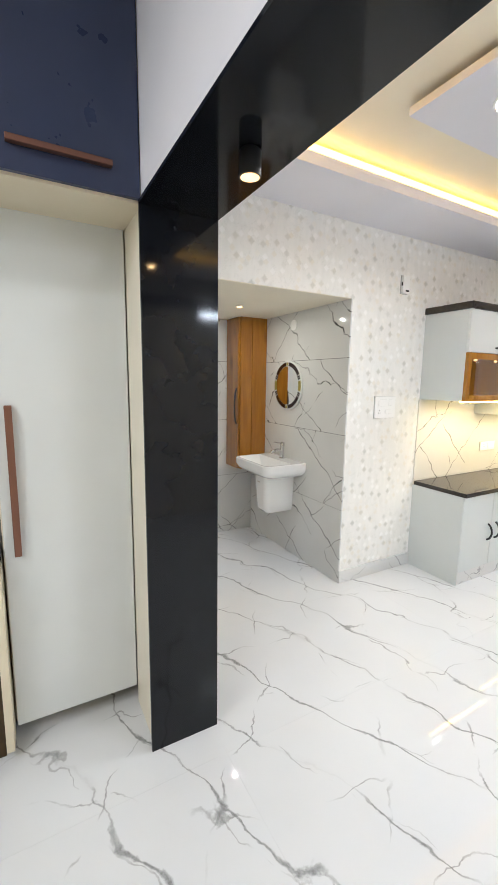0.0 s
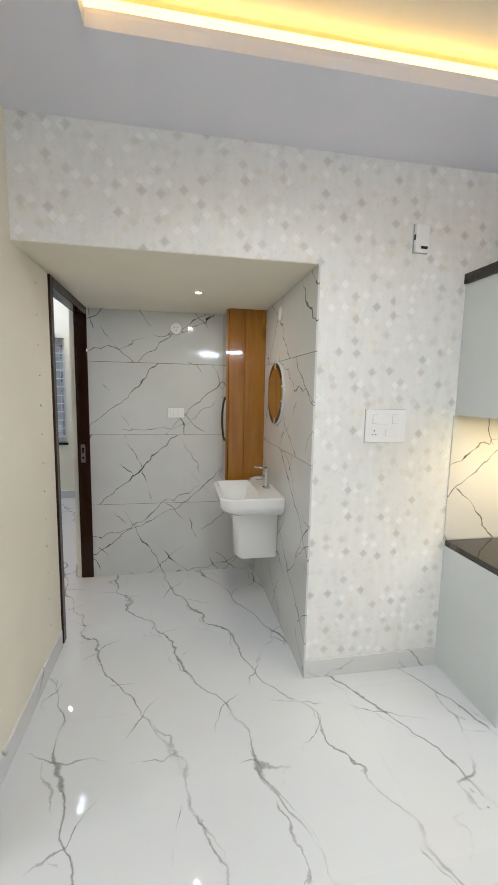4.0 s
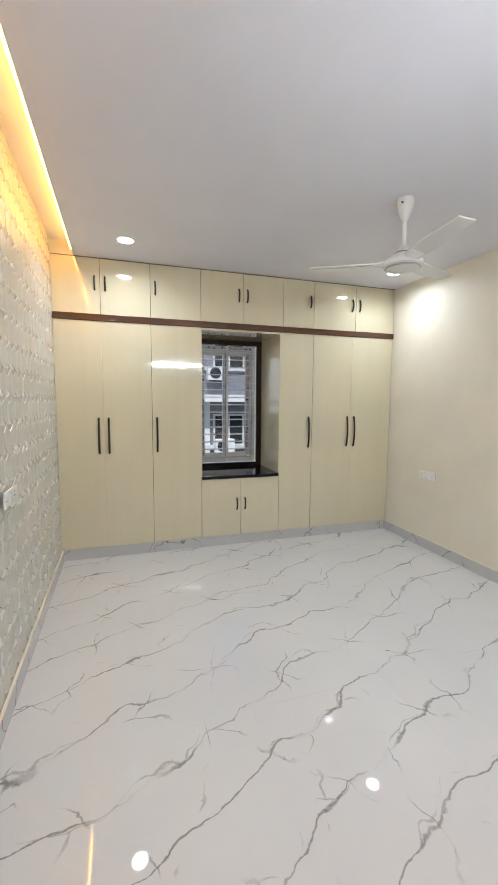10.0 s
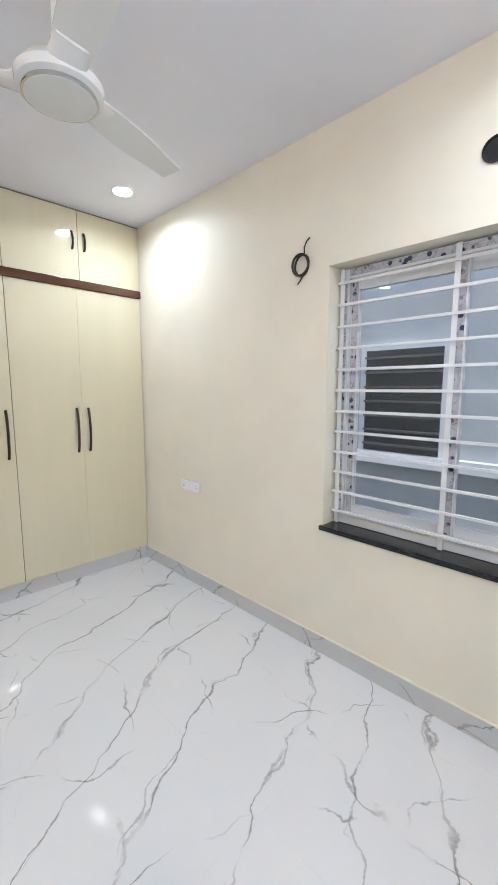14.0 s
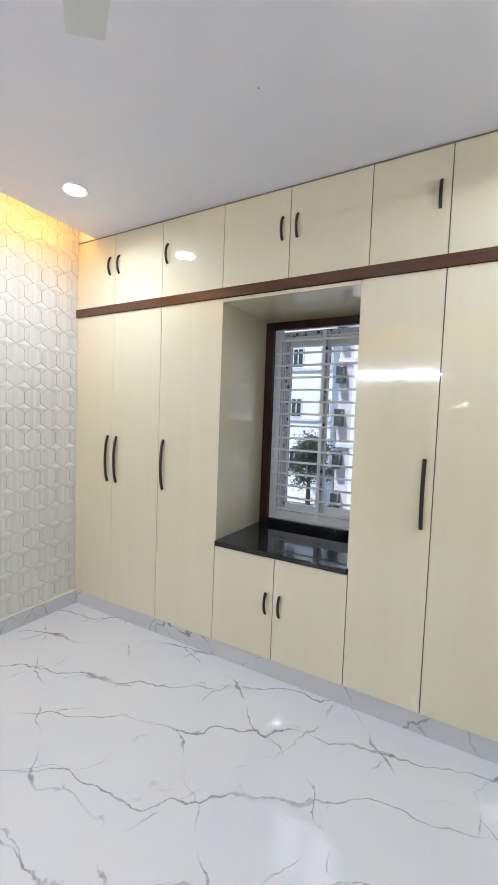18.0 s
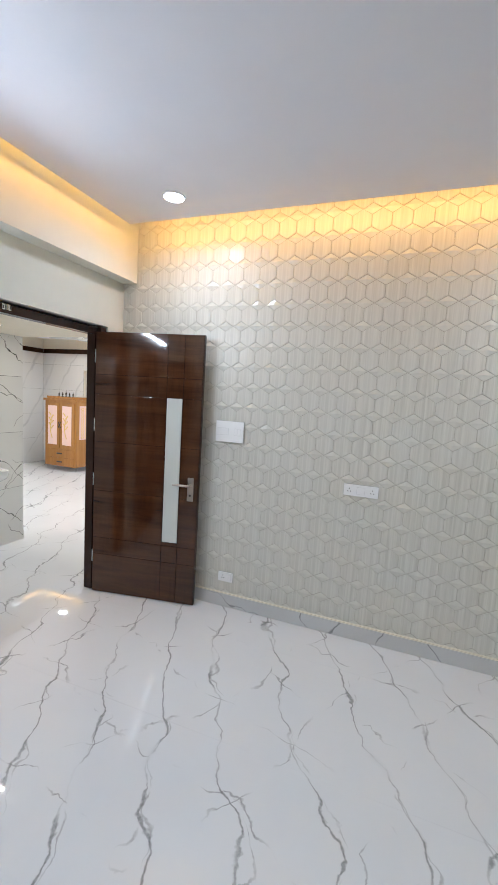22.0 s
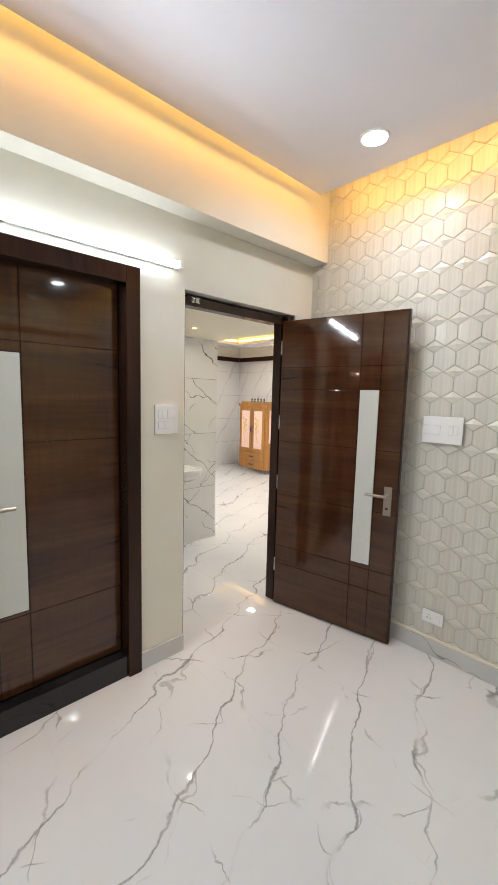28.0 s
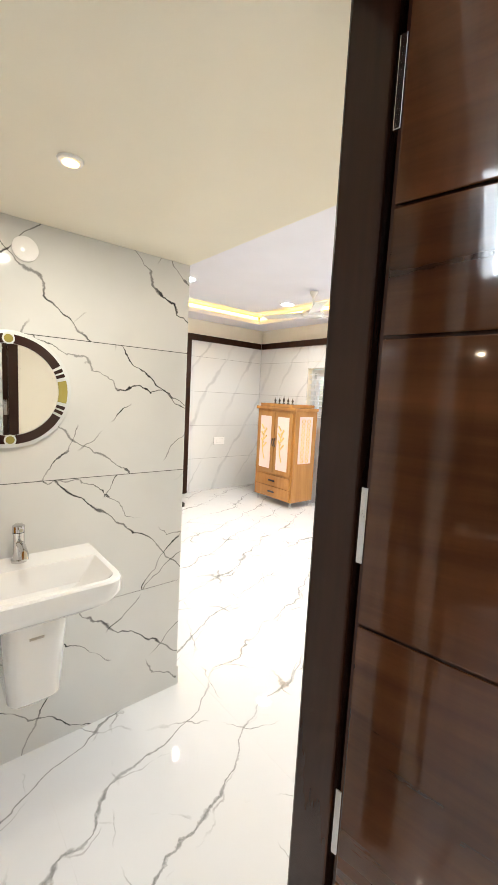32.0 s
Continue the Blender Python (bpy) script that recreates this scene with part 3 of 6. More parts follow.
boxes("ceiling_niche", [((0.0, -1.268, LOW), (MIR + 0.012, 0.012, LOW + 0.04)), ((0.002, PAP + 0.002, LOW - 0.003), (MIR - 0.0005, 0.0015, LOW - 0.0005))], BEIGE, label="low beige ceiling of the wash niche")
IX, IY = 0.395, -1.81                                       # inner edge of the dropped border
boxes("ceiling_hall_border", [
    ((-0.03, IY, HALLTOP), (4.84, PAP, HALLTOP + 0.04)), ((-0.03, -4.85, HALLTOP), (4.84, -4.40, HALLTOP + 0.04)),
    ((-0.03, -4.40, HALLTOP), (IX, IY, HALLTOP + 0.04)), ((4.40, -4.40, HALLTOP), (4.84, IY, HALLTOP + 0.04)),
    ((IX, IY, HALLTOP + 0.0405), (4.40, IY + 0.008, 2.632)), ((IX, -4.408, HALLTOP + 0.0405), (4.40, -4.40, 2.632)), ((IX - 0.008, -4.40, HALLTOP + 0.0405), (IX, IY, 2.632)), ((4.40, -4.40, HALLTOP + 0.0405), (4.408, IY, 2.632))], WHITE, label="white dropped border of the hall ceiling")
boxes("ceiling_hall_recess", [((-0.03, -4.85, 2.70), (4.96, -1.262, 2.80))], BEIGE, label="beige recessed ceiling washed by yellow light")
boxes("ceiling_hall_panel", [((0.812, -4.0, 2.638), (4.0, -2.214, 2.672))], WHITE, label="white hanging ceiling panel with round lamps")
boxes("ceiling_hall_panel_stem", [((1.0, -3.85, 2.672), (3.85, -2.36, 2.70))], WHITE)
boxes("ceiling_living", [((-4.12, -4.97, 2.84), (-0.03, -1.21, 2.92))], WHITE)
boxes("wall_beam_living", [((-0.31, -4.85, 2.112), (-0.03, -2.104, 2.92))], WHITE, label="ivory upper face of the beam between the rooms")
boxes("wall_pillar_core", [((-0.30, -2.09, 0), (-0.04, -1.80, 2.92))], CREAM)

# ---- doors' frames ----
def door_frame(name, y0, y1, top, x0, x1, width, material, label):
    f = tagged(new(name), label, "door frame", kind="structure")
    ROOT[f.name] = Matrix()
    slab("jamb", (x0, y0, 0), (x1, y0 + width[0], top), material, f, bevel=0.004)
    slab("jamb", (x0, y1 - width[1], 0), (x1, y1, top), material, f, bevel=0.004)
    slab("head", (x0, y0 + width[0], top - width[2]), (x1, y1 - width[1], top), material, f, bevel=0.004)
    return f


df1 = door_frame("door_frame_1", -0.881, 0.018, 2.088, -0.060, 0.014, (0.054, 0.028, 0.055), WALNUTZ, "dark walnut frame of the bedroom doorway")
slab("rebate", (-0.100, -0.903, 0), (-0.064, -0.845, 2.088), WALNUTZ, df1, bevel=0.003)
st = slab("strike_plate", (-0.052, -0.0125, 0.93), (-0.020, -0.0103, 1.07), NICKEL, df1, "satin nickel strike plate", 0.0005)
for z0, z1 in ((0.955, 0.975), (1.005, 1.045)):
    slab("strike_hole", (-0.043, -0.0135, z0), (-0.029, -0.0126, z1), BLACK, st)
bk = slab("bolt_keep", (-0.0635, -0.118, 2.052), (-0.0605, -0.060, 2.084), CHROME, df1, "chrome bolt keep on the frame head", 0.001)
part("keep_loop", turned(bmesh.new(), [(0.0085, 2.052), (0.0085, 2.085)], (-0.0660, -0.089, 0), seg=16), CHROME, bk, smooth=True)
for y in (-0.112, -0.066):
    slab("keep_slot", (-0.0645, y - 0.0035, 2.058), (-0.0636, y + 0.0035, 2.078), BLACK, bk)
slab("rebate", (-0.076, -0.008, 0), (-0.0615, 0.018, 2.088), WALNUTZ, df1, bevel=0.002)
door_frame("door_frame_2", 0.30, 1.123, 2.143, -0.135, 0.0, (0.075, 0.075, 0.085), WALNUTZ, "dark walnut frame of the bathroom door")


def door_leaf(name, width, height, thick, label, glass_at, handle_at, hung, grooves, s=1, base=0.006):
    """A leaf in its own axes: hinge edge at the origin, x along the width, its front at y = 0 towards s * y."""
    d = thing(name, label, "door")
    gx0, gx1, gz0, gz1 = glass_at

    def plate(pname, x0, x1, y0, y1, z0, z1, material, parent, text="", bevel=0.0):
        return slab(pname, (x0, min(s * y0, s * y1), z0), (x1, max(s * y0, s * y1), z1), material, parent, text, bevel)

    zs = [base + 0.002] + grooves + [height]
    xs = [0.004, gx0 - 0.005, gx1 + 0.005, width - 0.004]
    for i in range(len(zs) - 1):
        for k in range(3):
            lo, hi = zs[i] + (0.002 if i else 0), zs[i + 1] - 0.002
            pieces = [(lo, hi)]
            if k == 1 and not (hi <= gz0 or lo >= gz1):
                pieces = [(p, q) for p, q in ((lo, gz0 - 0.004), (gz1 + 0.004, hi)) if q - p > 0.01]
            for p, q in pieces:
                plate("panel", xs[k] + 0.002, xs[k + 1] - 0.002, -0.006, 0.0, p, q, WALNUT, d, "", 0.0015)
    plate("core", 0.0, width, -thick, -0.006, base, height, WALNUTZ, d)
    plate("glass_panel", gx0, gx1, -0.007, 0.003, gz0, gz1, FROST, d, "long pale frosted glass panel", 0.002)
    hx, hz = handle_at
    h = plate("handle", hx - 0.024, hx + 0.024, 0.0, 0.008, hz - 0.09, hz + 0.09, NICKEL, d, "satin nickel lever handle on a plate", 0.003)
    part("spindle", turned(bmesh.new(), [(0.011, s * 0.006), (0.011, s * 0.05)], (hx, 0, hz + 0.035), "y", 14), NICKEL, h, smooth=True)
    g = -1 if hx > width / 2 else 1
    part("lever", tube(bmesh.new(), [(hx, s * 0.05, hz + 0.035), (hx + g * 0.03, s * 0.053, hz + 0.035), (hx + g * 0.125, s * 0.05, hz + 0.035)], 0.009), NICKEL, h, smooth=True)
    part("keyhole", turned(bmesh.new(), [(0.008, s * 0.007), (0.008, s * 0.013)], (hx, 0, hz - 0.045), "y", 12), BLACK, h)
    for z in hung:
        plate("hinge", -0.006, 0.003, -thick + 0.003, -0.004, z - 0.05, z + 0.05, CHROME, d, "steel butt hinge", 0.001)
    return d


leaf = door_leaf("door_1", 0.855, 2.05, 0.036, "open glossy walnut bedroom door with a frosted glass strip", (0.585, 0.703, 0.485, 1.585), (0.796, 0.915), (0.30, 0.92, 1.35, 1.87), [0.321, 0.455, 0.835, 1.22, 1.585, 1.733], -1)
leaf.matrix_basis = pose(-0.085, -0.806, 0.0, 0, 0, 180 + 10.3)
bath = door_leaf("door_2", 0.664, 2.062, 0.034, "closed walnut bathroom door with a cream glass strip", (0.452, 0.572, 0.52, 1.69), (0.627, 0.985), (), [0.50, 1.30, 1.74], 1, 0.125)
bath.matrix_basis = pose(-0.052, 0.378, 0.0, 0, 0, 90)
tagged(slab("door_sill", (-0.118, 0.375, 0), (-0.02, 1.048, 0.12), GRANITE, None, "black granite threshold under the bathroom door", 0.003, "structure"), category="threshold")

# ---- wardrobe wall ----
def bow_handle(name, at, length, parent, axis="z", out=(1, 0, 0), material=BRONZE, depth=0.028, thick=0.0075):
    """A bowed bar handle, centred at a point on the front."""
    o, c = Vector(out), Vector(at)
    along = Vector((0, 0, 1)) if axis == "z" else (Vector((0, 1, 0)) if abs(o.x) > 0.5 else Vector((1, 0, 0)))
    pts = [c + along * (length * (k / 10 - 0.5)) + o * (0.004 + depth * math.sin(math.pi * k / 10) ** 0.6) for k in range(11)]
    bm = tube(bmesh.new(), pts, thick, 8)
    return part(name, bm, material, parent, "dark bronze bow handle", smooth=True)


def tall_unit(doors, label, y0, y1, z0=0.11, z1=2.265, depth=0.60):
    """A wardrobe unit; doors are (y0, y1, side of the handle)."""
    u = thing("wardrobe_unit", label, "wardrobe", (FRONT - depth / 2, (y0 + y1) / 2, 0), "wardrobe units along the wall")
    slab("carcass", (FRONT - depth, y0 + 0.001, z0), (FRONT - 0.021, y1 - 0.001, z1), LAMEDGE, u)
    for a, b, side in doors:
        d = slab("door", (FRONT - 0.019, a + 0.0018, z0 + 0.0015), (FRONT, b - 0.0018, z1 - 0.0015), LAMINATE, u, bevel=0.002)
        y = a + 0.045 if side < 0 else b - 0.045
        big = z1 - z0 > 1
        bow_handle("handle", (FRONT, y, 1.20 if big else z0 + (z1 - z0) * (0.56 if z0 > 1 else 0.55)), 0.34 if big else 0.125, d, depth=0.024 if big else 0.022, thick=0.0095 if big else 0.008)
    return u


L = [-1.085, -0.675, -0.225, 0.262, 1.118, 1.505, 1.99, 2.52]
wd1 = tall_unit([(L[0], L[1], 1), (L[1], L[2], -1)], "cream laminate double-door wardrobe beside the hexagon panels", L[0], L[2])
tall_unit([(L[2], L[3], -1)], "cream laminate single-door wardrobe beside the window bay", L[2], L[3])
tall_unit([(L[4], L[5], 1)], "cream laminate single-door wardrobe on the far side of the window bay", L[4], L[5])
wd2 = tall_unit([(L[5], L[6], 1), (L[6], L[7], -1)], "cream laminate double-door wardrobe in the room corner", L[5], L[7])
# Thin bright strips stand in for light reflected off the door edges.
for u, y in ((wd1, L[1]), (wd2, L[6])):
    slab("edge_glint_strip", (FRONT - 0.006, y - 0.0016, 0.115), (FRONT + 0.0015, y + 0.0016, 2.262), EDGEGLINT, u, "bright strip painted as the reflection between two doors", 0.0005)
tall_unit([(L[3], 0.685, 1), (0.685, L[4], -1)], "low cream cabinet under the window counter", L[3], L[4], 0.11, 0.722)
U = [-1.085, -0.675, -0.225, 0.262, 0.70, 1.145, 1.505, 2.02, 2.52]
for lots, text in (([(U[0], U[1], 1), (U[1], U[2], -1)], "cream loft cabinet pair over the wardrobe"), ([(U[2], U[3], -1)], "single cream loft cabinet"),
                   ([(U[3], U[4], 1), (U[4], U[5], -1)], "cream loft cabinet pair over the window bay"), ([(U[5], U[6], 1)], "narrow single cream loft cabinet"),
                   ([(U[6], U[7], 1), (U[7], U[8], -1)], "cream loft cabinet pair in the room corner")):
    u = tall_unit(lots, text, lots[0][0], lots[-1][1], 2.325, 2.820)
    u.name = "loft_cabinet"
    tagged(u, category="loft cabinet", group="loft cabinets over the wardrobe")
tagged(slab("trim_wardrobe_strip", (FRONT - 0.02, -1.086, 2.266), (FRONT + 0.012, 2.523, 2.324), STRIP, None, "brown laminate strip between wardrobe and loft", 0.002, "structure"), category="trim")
tagged(slab("trim_wardrobe_top", (FRONT - 0.03, -1.086, 2.8205), (FRONT - 0.004, 2.523, ROOM - 0.001), LAMEDGE, None, "dark shadow gap above the loft", 0, "structure"), category="trim")
tagged(slab("plinth", (FRONT - 0.05, -1.086, 0.0), (FRONT - 0.012, 2.523, 0.108), SKIRT, None, "marble plinth under the wardrobe", 0.001, "structure"), category="plinth")
bay = thing("window_bay_lining", "cream gloss lining of the window bay in the wardrobe", "lining", (-4.2, 0.69, 0.76))
slab("side_panel", (-4.498, L[3] - 0.012, 0.757), (FRONT - 0.001, L[3] + 0.006, 2.26), LAMINATE, bay)
slab("side_panel", (-4.498, L[4] - 0.006, 0.757), (FRONT - 0.001, L[4] + 0.012, 2.26), LAMINATE, bay)
slab("top_panel", (-4.498, L[3] + 0.007, 2.242), (FRONT - 0.001, L[4] - 0.007, 2.262), LAMINATE, bay)
tagged(slab("window_counter", (-4.50, L[3] + 0.007, 0.725), (FRONT + 0.012, L[4] - 0.007, 0.756), GRANITE, None, "polished black granite counter in the window bay", 0.003), category="counter")


# ---- windows ----
def wrap_material():
    n = Nodes("printed_protective_film")
    v = n.coords((1, 1, 1))
    vo = n.t.nodes.new("ShaderNodeTexVoronoi")
    vo.inputs["Scale"].default_value = 26
    n.to(v, vo.inputs["Vector"])
    f = n.math("MULTIPLY", n.span(vo.outputs["Distance"], 0.26, 0.36, 1.0, 0.0), n.span(n.noise(v, 14, 3), 0.38, 0.5))
    g = n.vein(v, 22, 0.05, 2)
    c = n.mix(f, n.mix(n.math("MULTIPLY", g, 0.6), (0.50, 0.50, 0.53), (0.20, 0.20, 0.24)), (0.055, 0.055, 0.10))
    n.bump(n.noise(v, 40, 3), 0.5, 0.003)
    return n.set(Base_Color=c, Roughness=0.25)


FILM = wrap_material()


def barred_window(name, a0, a1, z0, z1, wall, inward, across, label, bars, uprights, film=True):
    """A sliding window with safety bars. a0..a1 along the wall; wall: the plane of the bars; inward: +1 or -1 towards the room."""
    w = tagged(new(name), label, "window", kind="structure")
    ROOT[w.name] = Matrix()

    def at(a, b, d0, d1, lo, hi):
        p, q = sorted((wall - inward * d0, wall - inward * d1))
        return ((p, a, lo), (q, b, hi)) if across == "y" else ((a, p, lo), (b, q, hi))

    def bit(pname, a, b, d0, d1, lo, hi, material, parent=w, bevel=0.003):
        l, h = at(a, b, d0, d1, lo, hi)
        return slab(pname, l, h, material, parent, bevel=bevel)

    f = 0.05
    for a, b, lo, hi in ((a0, a0 + f, z0, z1), (a1 - f, a1, z0, z1), (a0 + f, a1 - f, z0, z0 + f), (a0 + f, a1 - f, z1 - f, z1)):
        bit("window_frame", a, b, 0.035, 0.125, lo, hi, UPVC)
        if film:
            if b - a < 0.1:
                bit("protective_film", a + 0.012, b - 0.012, 0.0325, 0.0345, lo + 0.06, hi - 0.06, FILM, bevel=0)
            elif lo > 1.5:
                bit("protective_film", a, b, 0.0325, 0.0345, lo + 0.012, hi - 0.004, FILM, bevel=0)
    mid = (a0 + a1) / 2
    for a, b, d in ((a0 + f, mid + 0.03, 0.055), (mid - 0.03, a1 - f, 0.09)):
        s = bit("sash", a, a + 0.05, d, d + 0.03, z0 + f, z1 - f, UPVC)
        bit("stile", b - 0.05, b, d, d + 0.03, z0 + f, z1 - f, UPVC, s)
        bit("rail", a + 0.05, b - 0.05, d, d + 0.03, z0 + f, z0 + f + 0.06, UPVC, s)
        bit("rail", a + 0.05, b - 0.05, d, d + 0.03, z1 - f - 0.06, z1 - f, UPVC, s)
        if film:
            bit("protective_film", a + 0.008, a + 0.042, d - 0.002, d - 0.0005, z0 + f + 0.02, z1 - f - 0.02, FILM, s, 0)
            bit("protective_film", b - 0.042, b - 0.008, d - 0.002, d - 0.0005, z0 + f + 0.02, z1 - f - 0.02, FILM, s, 0)
        g = bit("pane", a + 0.05, b - 0.05, d + 0.012, d + 0.017, z0 + f + 0.06, z1 - f - 0.06, GLASS, w, 0)
        g.visible_shadow = False
    for k in range(bars):
        z = z0 + 0.075 + (z1 - z0 - 0.15) * k / (bars - 1)
        bit("bar", a0 + 0.004, a1 - 0.004, -0.006, 0.006, z - 0.007, z + 0.007, BAR, w, 0.002)
    for a in uprights:
        bit("upright", a - 0.012, a + 0.012, 0.007, 0.015, z0 + 0.004, z1 - 0.004, BAR, w, 0.002)
    return w


barred_window("window_1", -1.985, -0.785, 0.765, 2.145, NORTH + 0.075, -1, "x", "white sliding window behind white safety bars with printed film left on", 12, [-1.96, -1.39, -0.81])
tagged(slab("window_sill_1", (-2.005, NORTH - 0.02, 0.737), (-0.765, NORTH + 0.19, 0.763), GRANITE, None, "black granite window sill", 0.003, "structure"), category="window sill")
barred_window("window_2", 0.335, 1.052, 0.80, 2.185, -4.515, 1, "y", "white sliding window behind white safety bars in the wardrobe bay", 15, [0.365, 0.70, 1.025])
wf = tagged(new("window_trim"), "dark brown wooden trim round the bay window", "window trim", kind="structure")
ROOT[wf.name] = Matrix()
for lo, hi in (((-4.499, 0.27, 0.757), (-4.465, 0.333, 2.24)), ((-4.499, 1.054, 0.757), (-4.465, 1.111, 2.24)), ((-4.499, 0.333, 2.187), (-4.465, 1.054, 2.24)), ((-4.499, 0.333, 0.757), (-4.465, 1.054, 0.798))):
    slab("trim_board", lo, hi, WALNUTZ if hi[2] > 1 else GRANITE, wf, bevel=0.002)
barred_window("window_3", 3.06, 3.74, 1.26, 1.94, -4.88, 1, "x", "small white barred window in the far hall wall", 8, [3.4], False)

# ---- ceiling fan ----
FX, FY = -2.108, 1.245
fan = thing("ceiling_fan", "white three-blade ceiling fan hanging from the bedroom ceiling", "ceiling fan", (FX, FY, ROOM))
part("canopy", turned(bmesh.new(), [(0.052, ROOM - 0.001), (0.054, ROOM - 0.03), (0.046, ROOM - 0.075), (0.026, ROOM - 0.125), (0.018, ROOM - 0.14)], (FX, FY, 0)), FANWHITE, fan, smooth=True)
part("down_rod", turned(bmesh.new(), [(0.0165, ROOM - 0.135), (0.0165, ROOM - 0.30)], (FX, FY, 0), seg=16), FANWHITE, fan, smooth=True)
motor = part("motor", turned(bmesh.new(), [(0.02, ROOM - 0.285), (0.035, ROOM - 0.31), (0.05, ROOM - 0.335), (0.105, ROOM - 0.36), (0.128, ROOM - 0.39), (0.125, ROOM - 0.415), (0.10, ROOM - 0.425)], (FX, FY, 0), seg=40), FANWHITE, fan, smooth=True)
part("trim_ring", turned(bmesh.new(), [(0.108, ROOM - 0.420), (0.111, ROOM - 0.430), (0.104, ROOM - 0.432)], (FX, FY, 0), seg=40), CHROME, motor, "thin chrome ring", smooth=True)
part("bottom_cap", turned(bmesh.new(), [(0.103, ROOM - 0.426), (0.103, ROOM - 0.433), (0.06, ROOM - 0.438), (0.002, ROOM - 0.439)], (FX, FY, 0), seg=40), FANWHITE, motor, smooth=True)
part("neck_band", turned(bmesh.new(), [(0.046, ROOM - 0.328), (0.060, ROOM - 0.334), (0.066, ROOM - 0.346), (0.060, ROOM - 0.350)], (FX, FY, 0), seg=32), plain("grey_vent_band", (0.16, 0.16, 0.17), 0.4), motor, "dark grey vent band", smooth=True)
part("maker_badge", box(bmesh.new(), (FX + 0.03, FY - 0.055, ROOM - 0.045), (FX + 0.034, FY - 0.02, ROOM - 0.036)), BLACK, fan)
for turn in (110, 230, 350):
    bm = bmesh.new()
    prev = None
    for k in range(13):
        u = k / 12
        r = 0.10 + 0.50 * u
        half = 0.040 + 0.026 * math.sin(math.pi * min(1, u * 1.1 + 0.12) * 0.75) - 0.012 * u
        tilt = radians(14 - 6 * u)
        row = []
        for s, hgt in ((-1, 0.004), (1, 0.004), (1, -0.004), (-1, -0.004)):
            d = s * half + 0.02 * u
            row.append(bm.verts.new((r, d * math.cos(tilt), -d * math.sin(tilt) + hgt + 0.02 * u)))
        if prev:
            for i in range(4):
                bm.faces.new((prev[i], prev[(i + 1) % 4], row[(i + 1) % 4], row[i]))
        else:
            bm.faces.new(row)
        prev = row
    bm.faces.new(prev)
    bmesh.ops.recalc_face_normals(bm, faces=bm.faces[:])
    bm.transform(Matrix.Translation((FX, FY, ROOM - 0.385)) @ Matrix.Rotation(radians(turn), 4, "Z"))
    blade = part("blade", bm, FANWHITE, fan, smooth=True)
    bm = bmesh.new()
    rings = []
    for k in range(7):
        u = k / 6
        r, half, deep = 0.085 + 0.10 * u, 0.062 - 0.016 * u, 0.024 * (1 - u) + 0.006
        tilt = radians(14)
        rings.append([bm.verts.new((r, half * math.cos(q) * math.cos(tilt), deep * math.sin(q) - half * math.cos(q) * math.sin(tilt) * u + 0.004)) for q in (2 * math.pi * h / 12 for h in range(12))])
    for a, b in zip(rings, rings[1:]):
        for h in range(12):
            bm.faces.new((a[h], a[(h + 1) % 12], b[(h + 1) % 12], b[h]))
    bm.faces.new(rings[0])
    bm.faces.new(rings[-1])
    bmesh.ops.recalc_face_normals(bm, faces=bm.faces[:])
    bm.transform(Matrix.Translation((FX, FY, ROOM - 0.392)) @ Matrix.Rotation(radians(turn), 4, "Z"))
    part("blade_root", bm, FANWHITE, blade, "curved white blade shoulder", smooth=True)


# ---- round ceiling lamps ----
def downlight(x, y, z, r, label, group, lit=None):
    d = thing("ceiling_light", label, "ceiling light", (x, y, z), group)
    part("frame", turned(bmesh.new(), [(r + 0.012, z - 0.001), (r + 0.010, z - 0.007), (r, z - 0.008)], (x, y, 0)), PLASTIC, d, smooth=True)
    part("diffuser", turned(bmesh.new(), [(r, z - 0.007), (r * 0.98, z - 0.010), (0.002, z - 0.0105)], (x, y, 0)), lit or LIT, d, "glowing white diffuser", smooth=True)


for x, y in ROOM_LAMPS:
    downlight(x, y, ROOM, 0.062, "round white recessed ceiling light, switched on", "bedroom ceiling lights")
for x, y in HALL_LAMPS:
    downlight(x, y, 2.638, 0.075, "round white ceiling light on the hanging panel", "hall ceiling lights")
downlight(0.80, -0.70, LOW - 0.003, 0.021, "small warm spot light in the niche ceiling", "niche light", WARMLIT)
# Fittings added for the two assumed living room lamps.
for x, y in ((-1.9, -2.9), (-1.9, -3.9)):
    downlight(x, y, 2.84, 0.07, "unseen round white ceiling light added in the living room", "living room lights")
tl = thing("tube_light", "white wall-mounted tube light above the bathroom door", "tube light", (EAST, 0.64, 2.215))
slab("body", (EAST - 0.022, 0.062, 2.188), (EAST, 1.22, 2.224), PLASTIC, tl, bevel=0.003)
part("tube", turned(bmesh.new(), [(0.017, 0.085), (0.017, 1.20)], (EAST - 0.038, 0, 2.204), "y", 16), TUBELIT, tl, "glowing white tube", smooth=True)
for y in (0.068, 1.197):
    slab("end_cap", (EAST - 0.058, y, 2.184), (EAST - 0.002, y + 0.02, 2.226), PLASTIC, tl, bevel=0.004)
t2 = thing("tube_light", "white wall-mounted tube light in the hall under the brown moulding", "tube light", (1.55, -4.85, 2.21))
slab("body", (0.97, -4.849, 2.192), (2.13, -4.827, 2.228), PLASTIC, t2, bevel=0.003)
part("tube", turned(bmesh.new(), [(0.017, 0.99), (0.017, 2.11)], (0, -4.810, 2.208), "x", 16), TUBELIT, t2, "glowing white tube", smooth=True)
